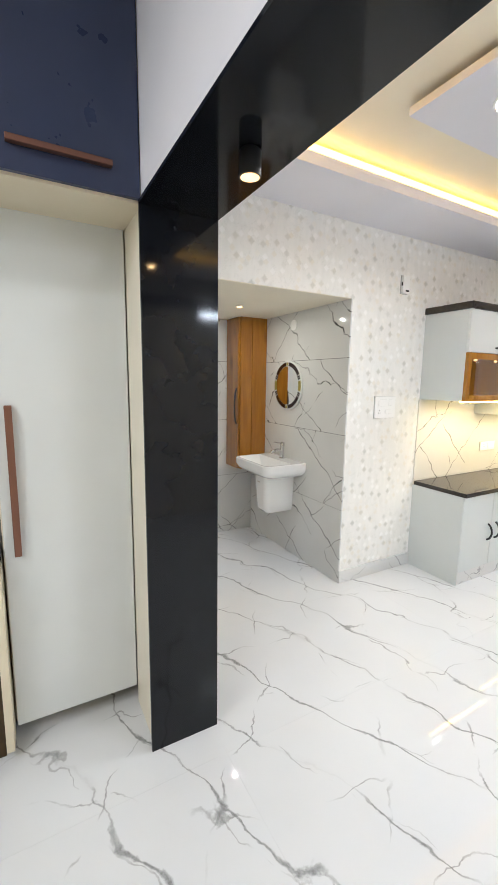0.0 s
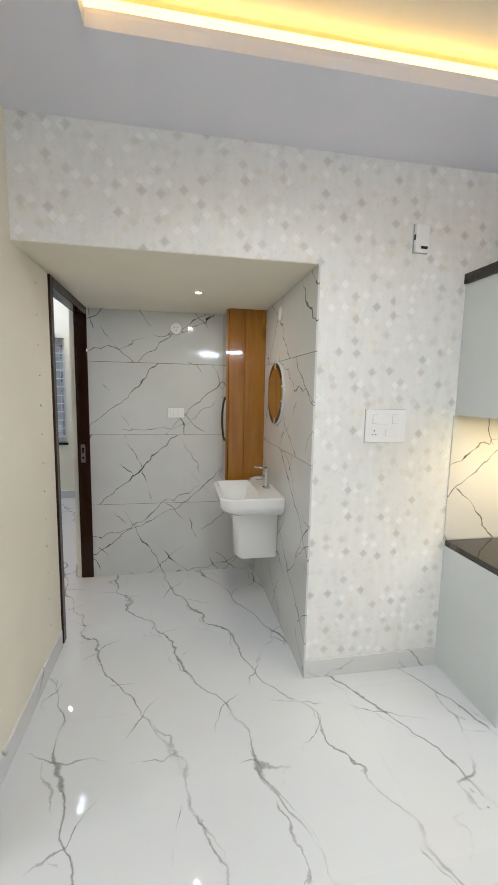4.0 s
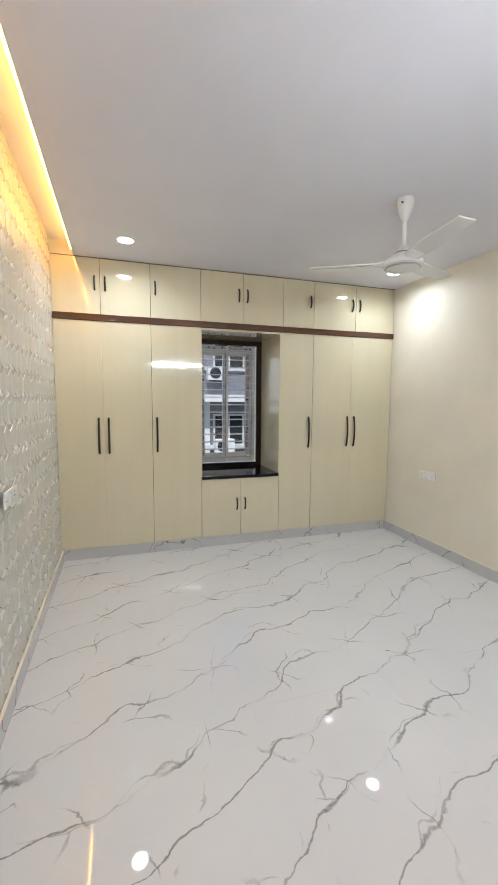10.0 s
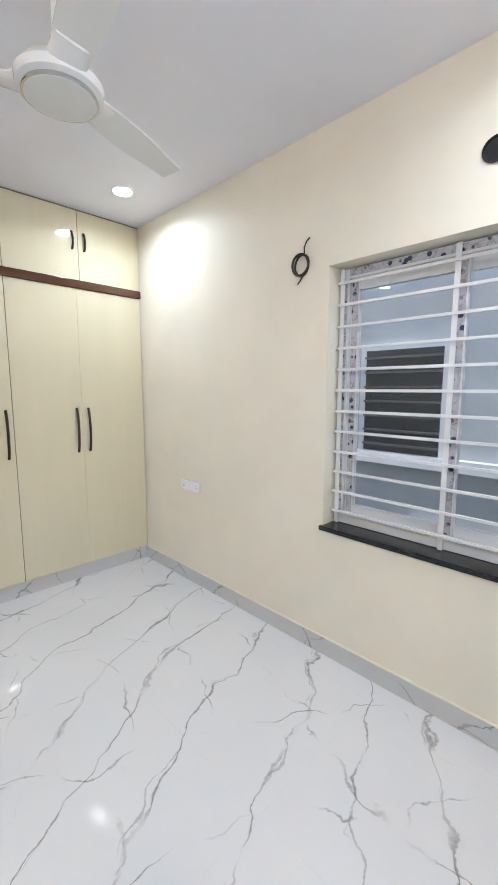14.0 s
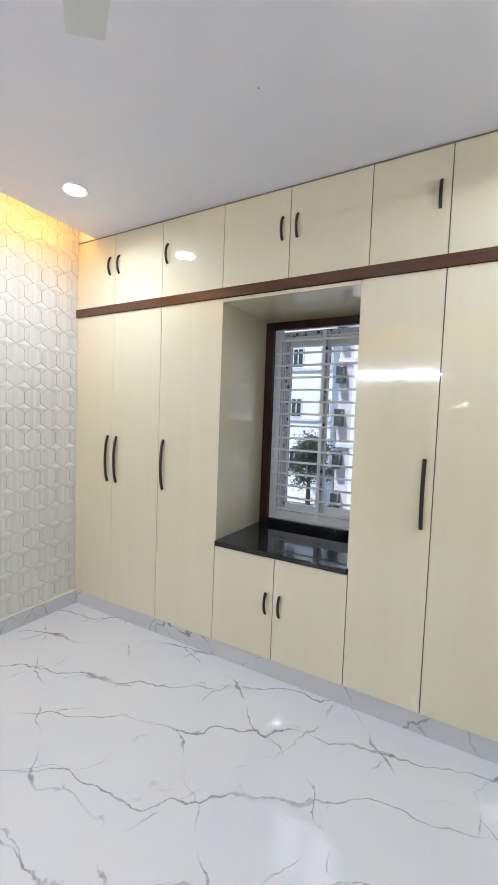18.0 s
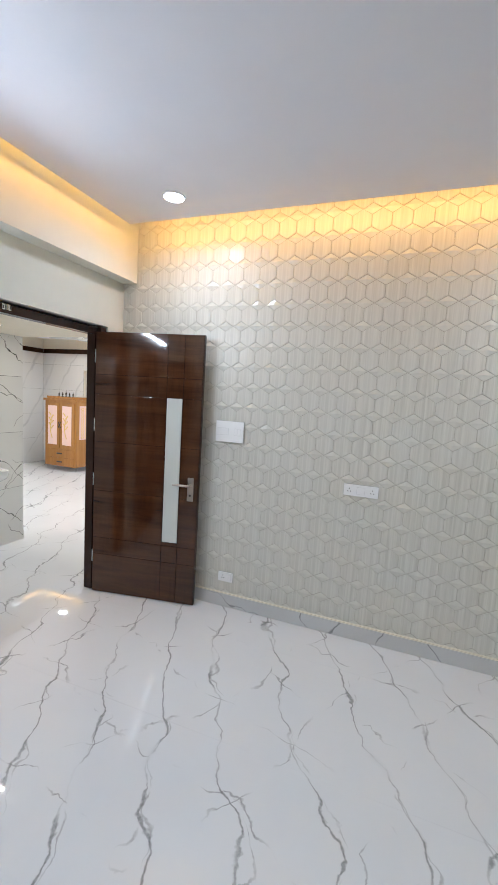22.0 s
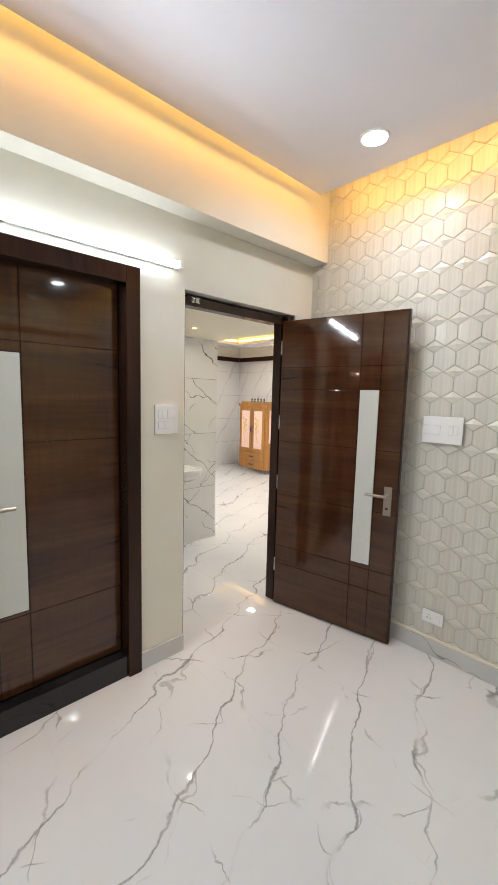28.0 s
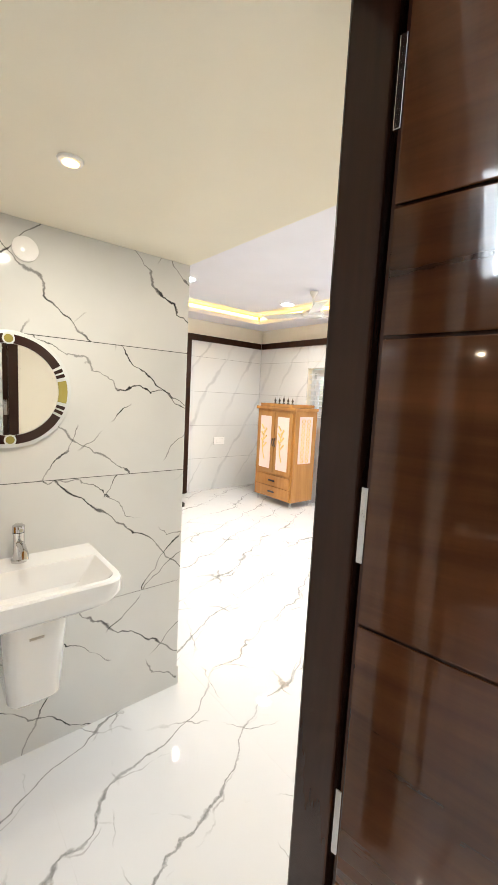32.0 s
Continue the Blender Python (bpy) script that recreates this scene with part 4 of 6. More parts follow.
for x in (0.972, 2.108):
    slab("end_cap", (x, -4.847, 2.188), (x + 0.02, -4.790, 2.230), PLASTIC, t2, bevel=0.004)
for name, lo, hi in (("led_strip_panel_wall", (-3.86, -0.915, 2.868), (-0.33, -0.902, 2.874)), ("led_strip_beam", (-0.330, -0.86, 2.868), (-0.316, 2.5, 2.874))):
    tagged(slab(name, lo, hi, LED, None, "amber strip light hidden above the ceiling edge"), category="strip light")
for lo, hi in (((IX - 0.022, IY + 0.024, 2.634), (4.422, IY + 0.030, 2.682)), ((IX - 0.022, -4.430, 2.634), (4.422, -4.424, 2.682)), ((IX - 0.030, -4.39, 2.634), (IX - 0.024, IY + 0.02, 2.682)), ((4.424, -4.39, 2.634), (4.430, IY + 0.02, 2.682))):
    tagged(slab("led_strip", lo, hi, HALLLED, None, "yellow strip light on the hall ceiling border"), category="strip light", group="hall cove lights")
bl = thing("cylinder_light", "black cylinder spot light under the beam", "ceiling light", (-0.149, -2.565, 2.09))
part("body", turned(bmesh.new(), [(0.025, 2.035), (0.029, 2.035), (0.029, 2.095), (0.026, 2.099)], (-0.149, -2.565, 0)), BLACK, bl, smooth=True)
part("lens", turned(bmesh.new(), [(0.0245, 2.034), (0.020, 2.040), (0.002, 2.041)], (-0.149, -2.565, 0)), AMBERLENS, bl, "glowing amber lens", smooth=True)


for x, y in ((-3.22, 0.844), (-1.032, 0.83)):
    h = thing("ceiling_screw", "tiny dark screw head in the white ceiling", "screw", (x, y, ROOM), "ceiling screws")
    part("head", turned(bmesh.new(), [(0.003, ROOM - 0.0003), (0.003, ROOM - 0.001), (0.001, ROOM - 0.0015)], (x, y, 0), seg=10), BLACK, h)

# ---- switches, sockets and small wall things ----
def plate(name, label, at, out, w, h, cells, category, group=""):
    """A modular switch plate; cells are (u, v, width, height, kind) from its centre."""
    t = thing(name, label, category, at, group)
    o = Vector(out)
    side = Vector((0, 0, 1)).cross(o)

    def block(pname, u, v, ww, hh, d0, d1, material, parent, bevel=0.002):
        c = Vector(at) + side * u + Vector((0, 0, v))
        p, q = c - side * ww / 2 - Vector((0, 0, hh / 2)) + o * d0, c + side * ww / 2 + Vector((0, 0, hh / 2)) + o * d1
        return slab(pname, [min(i, j) for i, j in zip(p, q)], [max(i, j) for i, j in zip(p, q)], material, parent, bevel=bevel)

    # Slightly larger grey rim: the plate's edge shadow put in as colour.
    block("shade_rim", 0, 0, w + 0.003, h + 0.003, 0, 0.0025, SHADOWGAP, t, 0.0005)
    b = block("plate", 0, 0, w, h, 0.0026, 0.011, PLASTIC, t, 0.003)
    for u, v, ww, hh, sort in cells:
        if sort == "socket":
            for du, dv in ((0, 0.011), (-0.009, -0.008), (0.009, -0.008)):
                block("socket_hole", u + du, v + dv, 0.005, 0.006, 0.0112, 0.0122, BLACK, b, 0)
        else:
            # Grey outline painted as the shade in the seam round each rocker.
            block("rocker_shade_rim", u, v, ww + 0.003, hh + 0.003, 0.0111, 0.0116, ROCKERSHADE, b, 0)
            block("rocker", u, v, ww, hh, 0.0117, 0.0145, PLASTIC, b, 0.0012)
    return t


six = [(-0.042, 0.03, 0.024, 0.044, "rocker"), (-0.016, 0.03, 0.024, 0.044, "rocker"), (0.026, 0.03, 0.046, 0.044, "rocker"), (-0.036, -0.03, 0.036, 0.038, "rocker"), (-0.002, -0.03, 0.024, 0.038, "rocker")]
plate("switch_plate", "white modular switch plate beside the bathroom door", (EAST, 0.138, 1.392), (-1, 0, 0), 0.142, 0.158, six, "switch")
plate("switch_plate", "wide white switch plate on the hexagon panels", (-1.110, SOUTH + 0.016, 1.365), (0, 1, 0), 0.222, 0.156, [(-0.06, 0, 0.10, 0.05, "rocker"), (0.05, 0, 0.022, 0.05, "rocker"), (0.075, 0, 0.022, 0.05, "rocker")], "switch")
plate("socket_plate", "white low socket on the hexagon panels", (-1.141, SOUTH + 0.016, 0.242), (0, 1, 0), 0.12, 0.075, [(-0.02, 0, 0, 0, "socket"), (0.035, 0, 0.02, 0.04, "rocker")], "socket")
plate("socket_plate", "long white double socket on the hexagon panels", (-2.085, SOUTH + 0.016, 1.051), (0, 1, 0), 0.225, 0.078, [(-0.075, 0, 0, 0, "socket"), (0, 0, 0.05, 0.045, "rocker"), (0.075, 0, 0, 0, "socket")], "socket")
plate("socket_plate", "white double socket on the cream wall", (-3.215, NORTH, 0.775), (0, -1, 0), 0.225, 0.078, [(-0.075, 0, 0, 0, "socket"), (0, 0, 0.05, 0.045, "rocker"), (0.075, 0, 0, 0, "socket")], "socket")
plate("switch_plate", "white switch plate on the niche tiles", (0.665, 0.0, 1.318), (0, -1, 0), 0.128, 0.078, [(-0.03, 0, 0.022, 0.045, "rocker"), (-0.005, 0, 0.022, 0.045, "rocker"), (0.035, 0, 0.03, 0.045, "rocker")], "switch")
plate("switch_plate", "large white switch plate with a socket on the wallpaper", (1.70, PAP, 1.335), (0, -1, 0), 0.215, 0.165, [(-0.06, 0.035, 0.022, 0.044, "rocker"), (-0.02, 0.035, 0.06, 0.05, "rocker"), (0.05, 0.035, 0.03, 0.044, "rocker"), (-0.06, -0.035, 0, 0, "socket"), (0.03, -0.035, 0.06, 0.03, "rocker")], "switch")
plate("socket_plate", "white socket plate on the marble splashback", (3.06, PAP - 0.012, 0.955), (0, -1, 0), 0.22, 0.08, [(-0.06, 0, 0, 0, "socket"), (0.04, 0, 0.08, 0.045, "rocker")], "socket")
plate("switch_plate", "white switch plate on the far marble wall", (4.828, -4.05, 0.78), (-1, 0, 0), 0.2, 0.12, [(0, 0, 0.12, 0.06, "rocker")], "switch")
dv = thing("wall_sensor", "small white wall sensor with a dark window and red edge", "sensor", (1.825, PAP, 2.236))
# Grey rim gives the sensor a painted edge shadow against the wallpaper.
slab("sensor_shade_rim", (1.788, PAP - 0.004, 2.170), (1.864, PAP, 2.302), SHADOWGAP, dv)
slab("body", (1.79, PAP - 0.026, 2.172), (1.862, PAP - 0.0045, 2.30), PLASTIC, dv, bevel=0.006)
slab("window", (1.818, PAP - 0.0275, 2.186), (1.852, PAP - 0.0255, 2.198), BLACK, dv)
slab("side_mark", (1.7885, PAP - 0.022, 2.226), (1.7905, PAP - 0.010, 2.252), BLACK, dv)
for at, ax in (((0.668, -0.002, 1.963), "y"), ((MIR - 0.002, -0.69, 1.985), "x")):
    c = thing("cable_cover", "round white blanking cover on the niche tiles", "cover plate", at, "round covers")
    i = 1 if ax == "y" else 0
    h = at[i]
    cc = list(at)
    cc[i] = 0
    part("disc", turned(bmesh.new(), [(0.043, h), (0.043, h - 0.006), (0.036, h - 0.010), (0.002, h - 0.011)], cc, ax), PLASTIC, c, smooth=True)
    for du, dz in ((0.012, 0.008), (-0.012, 0.008), (0, -0.012)):
        q = list(at)
        q[i] = h - 0.012
        q[1 - i] += du
        q[2] += dz
        if ax == "y":
            part("hole", turned(bmesh.new(), [(0.004, -0.001), (0.004, 0.001)], q, ax, 8), BLACK, c)
rg = thing("cable_coil", "coil of dark cable hanging from the cream wall", "cable", (-2.165, NORTH, 2.195))
part("coil", tube(bmesh.new(), [(-2.165 + 0.05 * math.cos(a), NORTH - 0.014 - 0.012 * math.sin(a * 0.51), 2.185 + 0.055 * math.sin(a)) for a in (k * 0.2 for k in range(80))], 0.0065, 7), BLACK, rg, smooth=True)
part("cable_tail", tube(bmesh.new(), [(-2.145, NORTH - 0.012, 2.235), (-2.14, NORTH - 0.02, 2.27), (-2.128, NORTH - 0.015, 2.30), (-2.12, NORTH, 2.32)], 0.004, 7), BLACK, rg, smooth=True)
part("cable_tail", tube(bmesh.new(), [(-2.15, NORTH - 0.014, 2.13), (-2.165, NORTH - 0.02, 2.10), (-2.185, NORTH - 0.015, 2.088)], 0.004, 7), BLACK, rg, smooth=True)
vh = thing("vent_hole", "round black pipe hole in the cream wall", "vent", (-1.25, NORTH, 2.42))
part("sleeve", turned(bmesh.new(), [(0.046, NORTH), (0.050, NORTH - 0.006), (0.044, NORTH - 0.006), (0.042, NORTH - 0.001), (0.001, NORTH - 0.001)], (-1.25, 0, 2.42), "y"), BLACK, vh, smooth=True)

# ---- dressing unit ----
DX = -0.40
dr = thing("dressing_unit", "wall-hung dressing unit with a smoked oak cabinet and walnut box", "dressing table", (EAST, 1.7, 0.4))
tc = slab("tall_cabinet", (DX + 0.02, 1.863, 0.648), (EAST - 0.001, 2.140, 2.048), OAKDARK, dr, "tall smoked oak cabinet")
slab("door", (DX, 1.861, 0.646), (DX + 0.018, 2.142, 2.05), OAKDARK, tc, bevel=0.002)
slab("handle", (DX - 0.022, 1.897, 1.14), (DX - 0.004, 1.909, 1.46), BLACK, tc, "black bar handle", 0.003)
slab("ledge", (DX + 0.002, 1.674, 0.622), (EAST - 0.001, 2.140, 0.644), IVORYBOARD, dr, bevel=0.002)
slab("back_ledge", (EAST - 0.085, 1.676, 0.646), (EAST - 0.001, 1.862, 0.69), IVORYBOARD, dr, bevel=0.002)
slab("drawer_box", (DX + 0.02, 1.56, 0.44), (EAST - 0.001, 2.140, 0.6205), CREAMBOARD, dr)
df = slab("drawer_front", (DX, 1.575, 0.437), (DX + 0.018, 2.142, 0.620), IVORYBOARD, dr, "ivory drawer front", 0.002)
bow_handle("handle", (DX, 1.86, 0.535), 0.13, df, "y", (-1, 0, 0))
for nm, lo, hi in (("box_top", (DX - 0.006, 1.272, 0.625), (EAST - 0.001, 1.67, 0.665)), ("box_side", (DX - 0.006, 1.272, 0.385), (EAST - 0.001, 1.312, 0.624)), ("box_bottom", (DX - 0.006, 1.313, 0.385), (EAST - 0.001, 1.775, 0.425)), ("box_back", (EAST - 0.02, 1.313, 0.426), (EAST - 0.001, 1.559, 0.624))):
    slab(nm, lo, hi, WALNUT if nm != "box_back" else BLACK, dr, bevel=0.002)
# Thin black sheets added over the inner faces so the opening looks black.
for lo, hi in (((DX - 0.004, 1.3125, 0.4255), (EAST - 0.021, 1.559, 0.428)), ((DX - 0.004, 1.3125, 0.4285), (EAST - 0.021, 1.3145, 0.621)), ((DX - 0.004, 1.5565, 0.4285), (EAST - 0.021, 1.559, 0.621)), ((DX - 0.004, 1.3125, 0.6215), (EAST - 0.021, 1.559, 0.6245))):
    slab("box_black_sheet", lo, hi, BLACK, dr)
slab("light_shelf", (DX + 0.21, 1.225, 1.838), (EAST - 0.001, 1.862, 1.90), WALNUT, dr, "walnut light shelf over the mirror", 0.002)
part("spot_lens", turned(bmesh.new(), [(0.018, 1.8375), (0.018, 1.834), (0.001, 1.833)], (-0.155, 1.52, 0), seg=16), WARMLIT, dr, "small lit spot lamp", smooth=True)
lamp("dresser_spot", (-0.155, 1.52, 1.828), (-0.155, 1.52, 0), 0.03, 1.5, WARM_L)
slab("mirror", (EAST - 0.008, 1.305, 0.667), (EAST - 0.001, 1.861, 1.836), MIRROR, dr, "tall plain mirror")
cs = thing("corner_shelf", "walnut display shelves on the bedroom column", "shelf", (-0.236, 2.4, 1.5))
slab("top_board", (-0.42, 2.25, 2.105), (-0.237, 2.523, 2.145), WALNUT, cs, bevel=0.003)
slab("box_top", (-0.42, 2.255, 1.835), (-0.237, 2.523, 1.865), WALNUT, cs, bevel=0.003)
slab("box_bottom", (-0.42, 2.255, 1.522), (-0.237, 2.523, 1.545), WALNUT, cs, bevel=0.003)
slab("box_back", (-0.25, 2.255, 1.546), (-0.237, 2.523, 1.834), TEAK, cs)
slab("box_side", (-0.418, 2.256, 1.546), (-0.251, 2.266, 1.834), TEAK, cs)

# ---- wash niche ----
tcab = thing("wall_cabinet", "tall varnished teak wall cabinet in the wash niche", "cabinet", (1.18, -0.12, 0.7))
slab("body", (1.048, -0.245, 0.700), (MIR, -0.004, LOW - 0.002), TEAK, tcab, bevel=0.002)
for x0, x1 in ((1.048, 1.165), (1.168, MIR)):
    slab("front_board", (x0, -0.262, 0.700), (x1 - 0.001, -0.246, LOW - 0.002), TEAK, tcab, bevel=0.002)
slab("door", (1.030, -0.243, 0.702), (1.047, -0.006, LOW - 0.004), TEAK, tcab, bevel=0.002)
part("handle", tube(bmesh.new(), [(1.028 - 0.022 * math.sin(math.pi * k / 10) ** 0.6, -0.220, 1.12 + 0.033 * k) for k in range(11)], 0.008, 8), BRONZE, tcab, "long dark bow handle", smooth=True)


def rounded(x0, x1, y0, y1, r, n=6, wall_side="x1"):
    """A rectangle whose corners away from the wall are round."""
    pts = []
    for cx, cy, a0, rr in ((x1, y0, -90, 0.006), (x1, y1, 0, 0.006), (x0, y1, 90, r), (x0, y0, 180, r)):
        sx, sy = (-1 if cx == x1 else 1), (1 if cy == y0 else -1)
        for k in range(n + 1):
            a = radians(a0 + 90 * k / n)
            pts.append((cx + sx * rr + rr * math.cos(a), cy + sy * rr + rr * math.sin(a)))
    return pts


def lofted(bm, loops, close_low=True, close_top=False):
    rings = [[bm.verts.new((x, y, z)) for x, y in outline] for outline, z in loops]
    for a, b in zip(rings, rings[1:]):
        for i in range(len(a)):
            bm.faces.new((a[i], a[(i + 1) % len(a)], b[(i + 1) % len(b)], b[i]))
    if close_low:
        bm.faces.new(rings[0][::-1])
    if close_top:
        bm.faces.new(rings[-1])
    bmesh.ops.recalc_face_normals(bm, faces=bm.faces[:])
    return bm


BY0, BY1, BX0 = -0.925, -0.375, 0.925
ba = thing("wash_basin", "white ceramic wall-hung wash basin with a half pedestal", "basin", (1.2, -0.66, 0.8))
loops = [(rounded(BX0 + 0.06, MIR - 0.002, BY0 + 0.05, BY1 - 0.05, 0.09), 0.735), (rounded(BX0 + 0.012, MIR - 0.002, BY0 + 0.012, BY1 - 0.012, 0.075), 0.77),
         (rounded(BX0, MIR - 0.002, BY0, BY1, 0.065), 0.80), (rounded(BX0, MIR - 0.002, BY0, BY1, 0.065), 0.845), (rounded(BX0 + 0.006, MIR - 0.002, BY0 + 0.006, BY1 - 0.006, 0.06), 0.852),
         (rounded(BX0 + 0.022, MIR - 0.135, BY0 + 0.025, BY1 - 0.025, 0.055), 0.852), (rounded(BX0 + 0.030, MIR - 0.142, BY0 + 0.033, BY1 - 0.033, 0.055), 0.842),
         (rounded(BX0 + 0.06, MIR - 0.16, BY0 + 0.09, BY1 - 0.09, 0.07), 0.765), (rounded(BX0 + 0.12, MIR - 0.19, BY0 + 0.16, BY1 - 0.16, 0.05), 0.748)]
bowl = part("bowl", lofted(bmesh.new(), loops, True, True), CERAMIC, ba, smooth=True)
part("drain", turned(bmesh.new(), [(0.026, 0.749), (0.026, 0.752), (0.004, 0.750)], (1.075, -0.665, 0), seg=20), CHROME, bowl, smooth=True)
loops = [(rounded(1.07, MIR - 0.002, -0.735, -0.585, 0.04), 0.40), (rounded(1.045, MIR - 0.002, -0.745, -0.575, 0.045), 0.425), (rounded(1.02, MIR - 0.002, -0.765, -0.555, 0.05), 0.745)]
ped = part("half_pedestal", lofted(bmesh.new(), loops, True, True), CERAMIC, ba, smooth=True)
slab("maker_mark", (1.022, -0.68, 0.665), (1.0245, -0.635, 0.673), NICKEL, ped)
TX, TY = 1.262, -0.648
tap = thing("tap", "chrome single-lever tap on the basin", "tap", (TX, TY, 0.853))
part("body", turned(bmesh.new(), [(0.027, 0.853), (0.027, 0.862), (0.020, 0.866), (0.019, 0.955), (0.021, 0.965)], (TX, TY, 0), seg=24), CHROME, tap, smooth=True)
part("spout", tube(bmesh.new(), [(TX - 0.01, TY, 0.925), (TX - 0.06, TY, 0.93), (TX - 0.105, TY, 0.918), (TX - 0.118, TY, 0.90)], 0.0125), CHROME, tap, smooth=True)
lv = part("lever", turned(bmesh.new(), [(0.021, 0.967), (0.021, 0.990), (0.012, 0.996), (0.001, 0.997)], (TX, TY, 0), seg=24), CHROME, tap, smooth=True)
part("lever_arm", tube(bmesh.new(), [(TX, TY, 0.985), (TX - 0.05, TY + 0.004, 0.992), (TX - 0.085, TY + 0.006, 0.997)], 0.006), CHROME, lv, smooth=True)

# round mirror with a patterned rim
MY, MZ, MR = -0.632, 1.484, 0.212
RIMBROWN = plain("dark_brown_mirror_print", (0.028, 0.010, 0.008), 0.15, bump=0)
mi = thing("round_mirror", "round mirror with a dark brown and gold patterned rim", "mirror", (MIR, MY, MZ))
part("backing", turned(bmesh.new(), [(MR, MIR - 0.001), (MR, MIR - 0.010), (MR - 0.006, MIR - 0.013), (0.001, MIR - 0.013)], (0, MY, MZ), "x", 64), GLOSSWHITE, mi, smooth=True)
part("mirror_glass", turned(bmesh.new(), [(MR - 0.048, MIR - 0.0132), (MR - 0.048, MIR - 0.0150), (0.001, MIR - 0.0150)], (0, MY, MZ), "x", 64), MIRROR, mi)


def rim_piece(a0, a1, r0, r1, material, depth):
    bm = bmesh.new()
    n = max(3, int((a1 - a0) / 5))
    arc = [radians(a0 + (a1 - a0) * k / n) for k in range(n + 1)]
    out = [(MY + r1 * math.cos(a), MZ + r1 * math.sin(a)) for a in arc] + [(MY + r0 * math.cos(a), MZ + r0 * math.sin(a)) for a in arc[::-1]]
    prism(bm, out, MIR - 0.0134 - depth, MIR - 0.0134, "x")
    return part("rim_piece", bm, material, mi)


for base in (0, 180):
    rim_piece(base - 13, base + 13, MR - 0.046, MR - 0.014, GOLD, 0.002)
    for s in (-1, 1):
        for k, m in ((17, RIMBROWN), (23, RIMBROWN)):
            a = base + s * (k + 2)
            rim_piece(a - 2.0, a + 2.0, MR - 0.046, MR - 0.014, m, 0.002)
    rim_piece(base + 30, base + 85, MR - 0.046, MR - 0.014, RIMBROWN, 0.002)
    rim_piece(base + 95, base + 150, MR - 0.046, MR - 0.014, RIMBROWN, 0.002)
    a = radians(base + 90)
    part("rim_dot", turned(bmesh.new(), [(0.0145, MIR - 0.0136), (0.0145, MIR - 0.0165), (0.001, MIR - 0.0165)], (0, MY + (MR - 0.030) * math.cos(a), MZ + (MR - 0.030) * math.sin(a)), "x", 20), GOLD, mi)
    part("rim_ring", turned(bmesh.new(), [(0.020, MIR - 0.0136), (0.020, MIR - 0.0158), (0.0146, MIR - 0.0158)], (0, MY + (MR - 0.030) * math.cos(a), MZ + (MR - 0.030) * math.sin(a)), "x", 24), GLOSSWHITE, mi)

# ---- crockery unit ----
CX = 2.092
cb = thing("base_cabinet", "pale grey base cabinet run with black bow handles", "cabinet", (3.2, -1.6, 0))
slab("carcass", (CX + 0.003, -1.80, 0.10), (4.30, PAP - 0.001, 0.69), GREYWHITE, cb)
slab("side_panel", (CX - 0.004, -1.818, 0.0), (CX + 0.002, PAP - 0.001, 0.69), GREYWHITE, cb)
xs = [CX + 0.004, 2.475, 2.86, 3.24, 3.61, 3.96, 4.30]
for i, (a, b) in enumerate(zip(xs, xs[1:])):
    d = slab("door", (a + 0.0015, -1.820, 0.10), (b - 0.0015, -1.801, 0.688), GREYWHITE, cb, bevel=0.002)
    bow_handle("handle", ((b - 0.05 if i % 2 == 0 else a + 0.05), -1.820, 0.375), 0.13, d, "z", (0, -1, 0), BLACK, 0.034)
tagged(slab("plinth_cabinet", (CX + 0.004, -1.812, 0.0), (4.30, -1.79, 0.098), PALESKIRT, None, "marble plinth under the base cabinets", 0.001, "structure"), category="plinth")
tagged(slab("countertop", (CX - 0.006, -1.838, 0.691), (4.33, PAP - 0.012, 0.722), BLACKGRAN2, None, "polished brown-black granite counter", 0.003), category="counter")
sp = tagged(new("wall_splashback"), "pale marble tile splashback", "splashback", kind="structure")
ROOT[sp.name] = Matrix()
slab("tile", (CX - 0.01, PAP - 0.010, 0.723), (3.40, PAP - 0.001, 1.39), SPLASH, sp, bevel=0.001)
slab("tile", (3.403, PAP - 0.010, 0.723), (4.32, PAP - 0.001, 1.39), SPLASH, sp, bevel=0.001)
wc = thing("wall_cabinet", "white gloss wall cabinet with a lit teak display box", "wall cabinet", (3.0, -1.55, 1.25))
slab("side_panel", (CX, -1.728, 1.392), (CX + 0.018, PAP - 0.001, 2.044), GREYWHITE, wc)
slab("back_panel", (CX + 0.02, PAP - 0.012, 1.392), (4.25, PAP - 0.001, 2.044), GREYWHITE, wc)
slab("cornice", (CX - 0.012, -1.757, 2.0455), (4.28, PAP - 0.001, 2.094), BLACKGRAN2, wc, "dark granite cornice board", 0.004)
fl = slab("flap_door", (CX + 0.001, -1.746, 1.745), (2.80, -1.729, 2.044), GLOSSWHITE, wc, "white gloss lift-up flap", 0.002)
bow_handle("handle", (2.48, -1.746, 1.785), 0.14, fl, "x", (0, -1, 0), BLACK, 0.02)
slab("flap_floor", (CX + 0.02, -1.728, 1.728), (2.80, PAP - 0.013, 1.742), GREYWHITE, wc)
tall = slab("tall_carcass", (2.815, -1.728, 1.262), (3.455, PAP - 0.013, 2.044), GREYWHITE, wc)
for a, b, s in ((2.815, 3.133, 1), (3.136, 3.455, -1)):
    d = slab("door", (a, -1.746, 1.262), (b, -1.729, 2.044), GLOSSWHITE, wc, bevel=0.002)
    bow_handle("handle", (b - 0.045 if s > 0 else a + 0.045, -1.746, 1.63), 0.12, d, "z", (0, -1, 0), BLACK, 0.034)


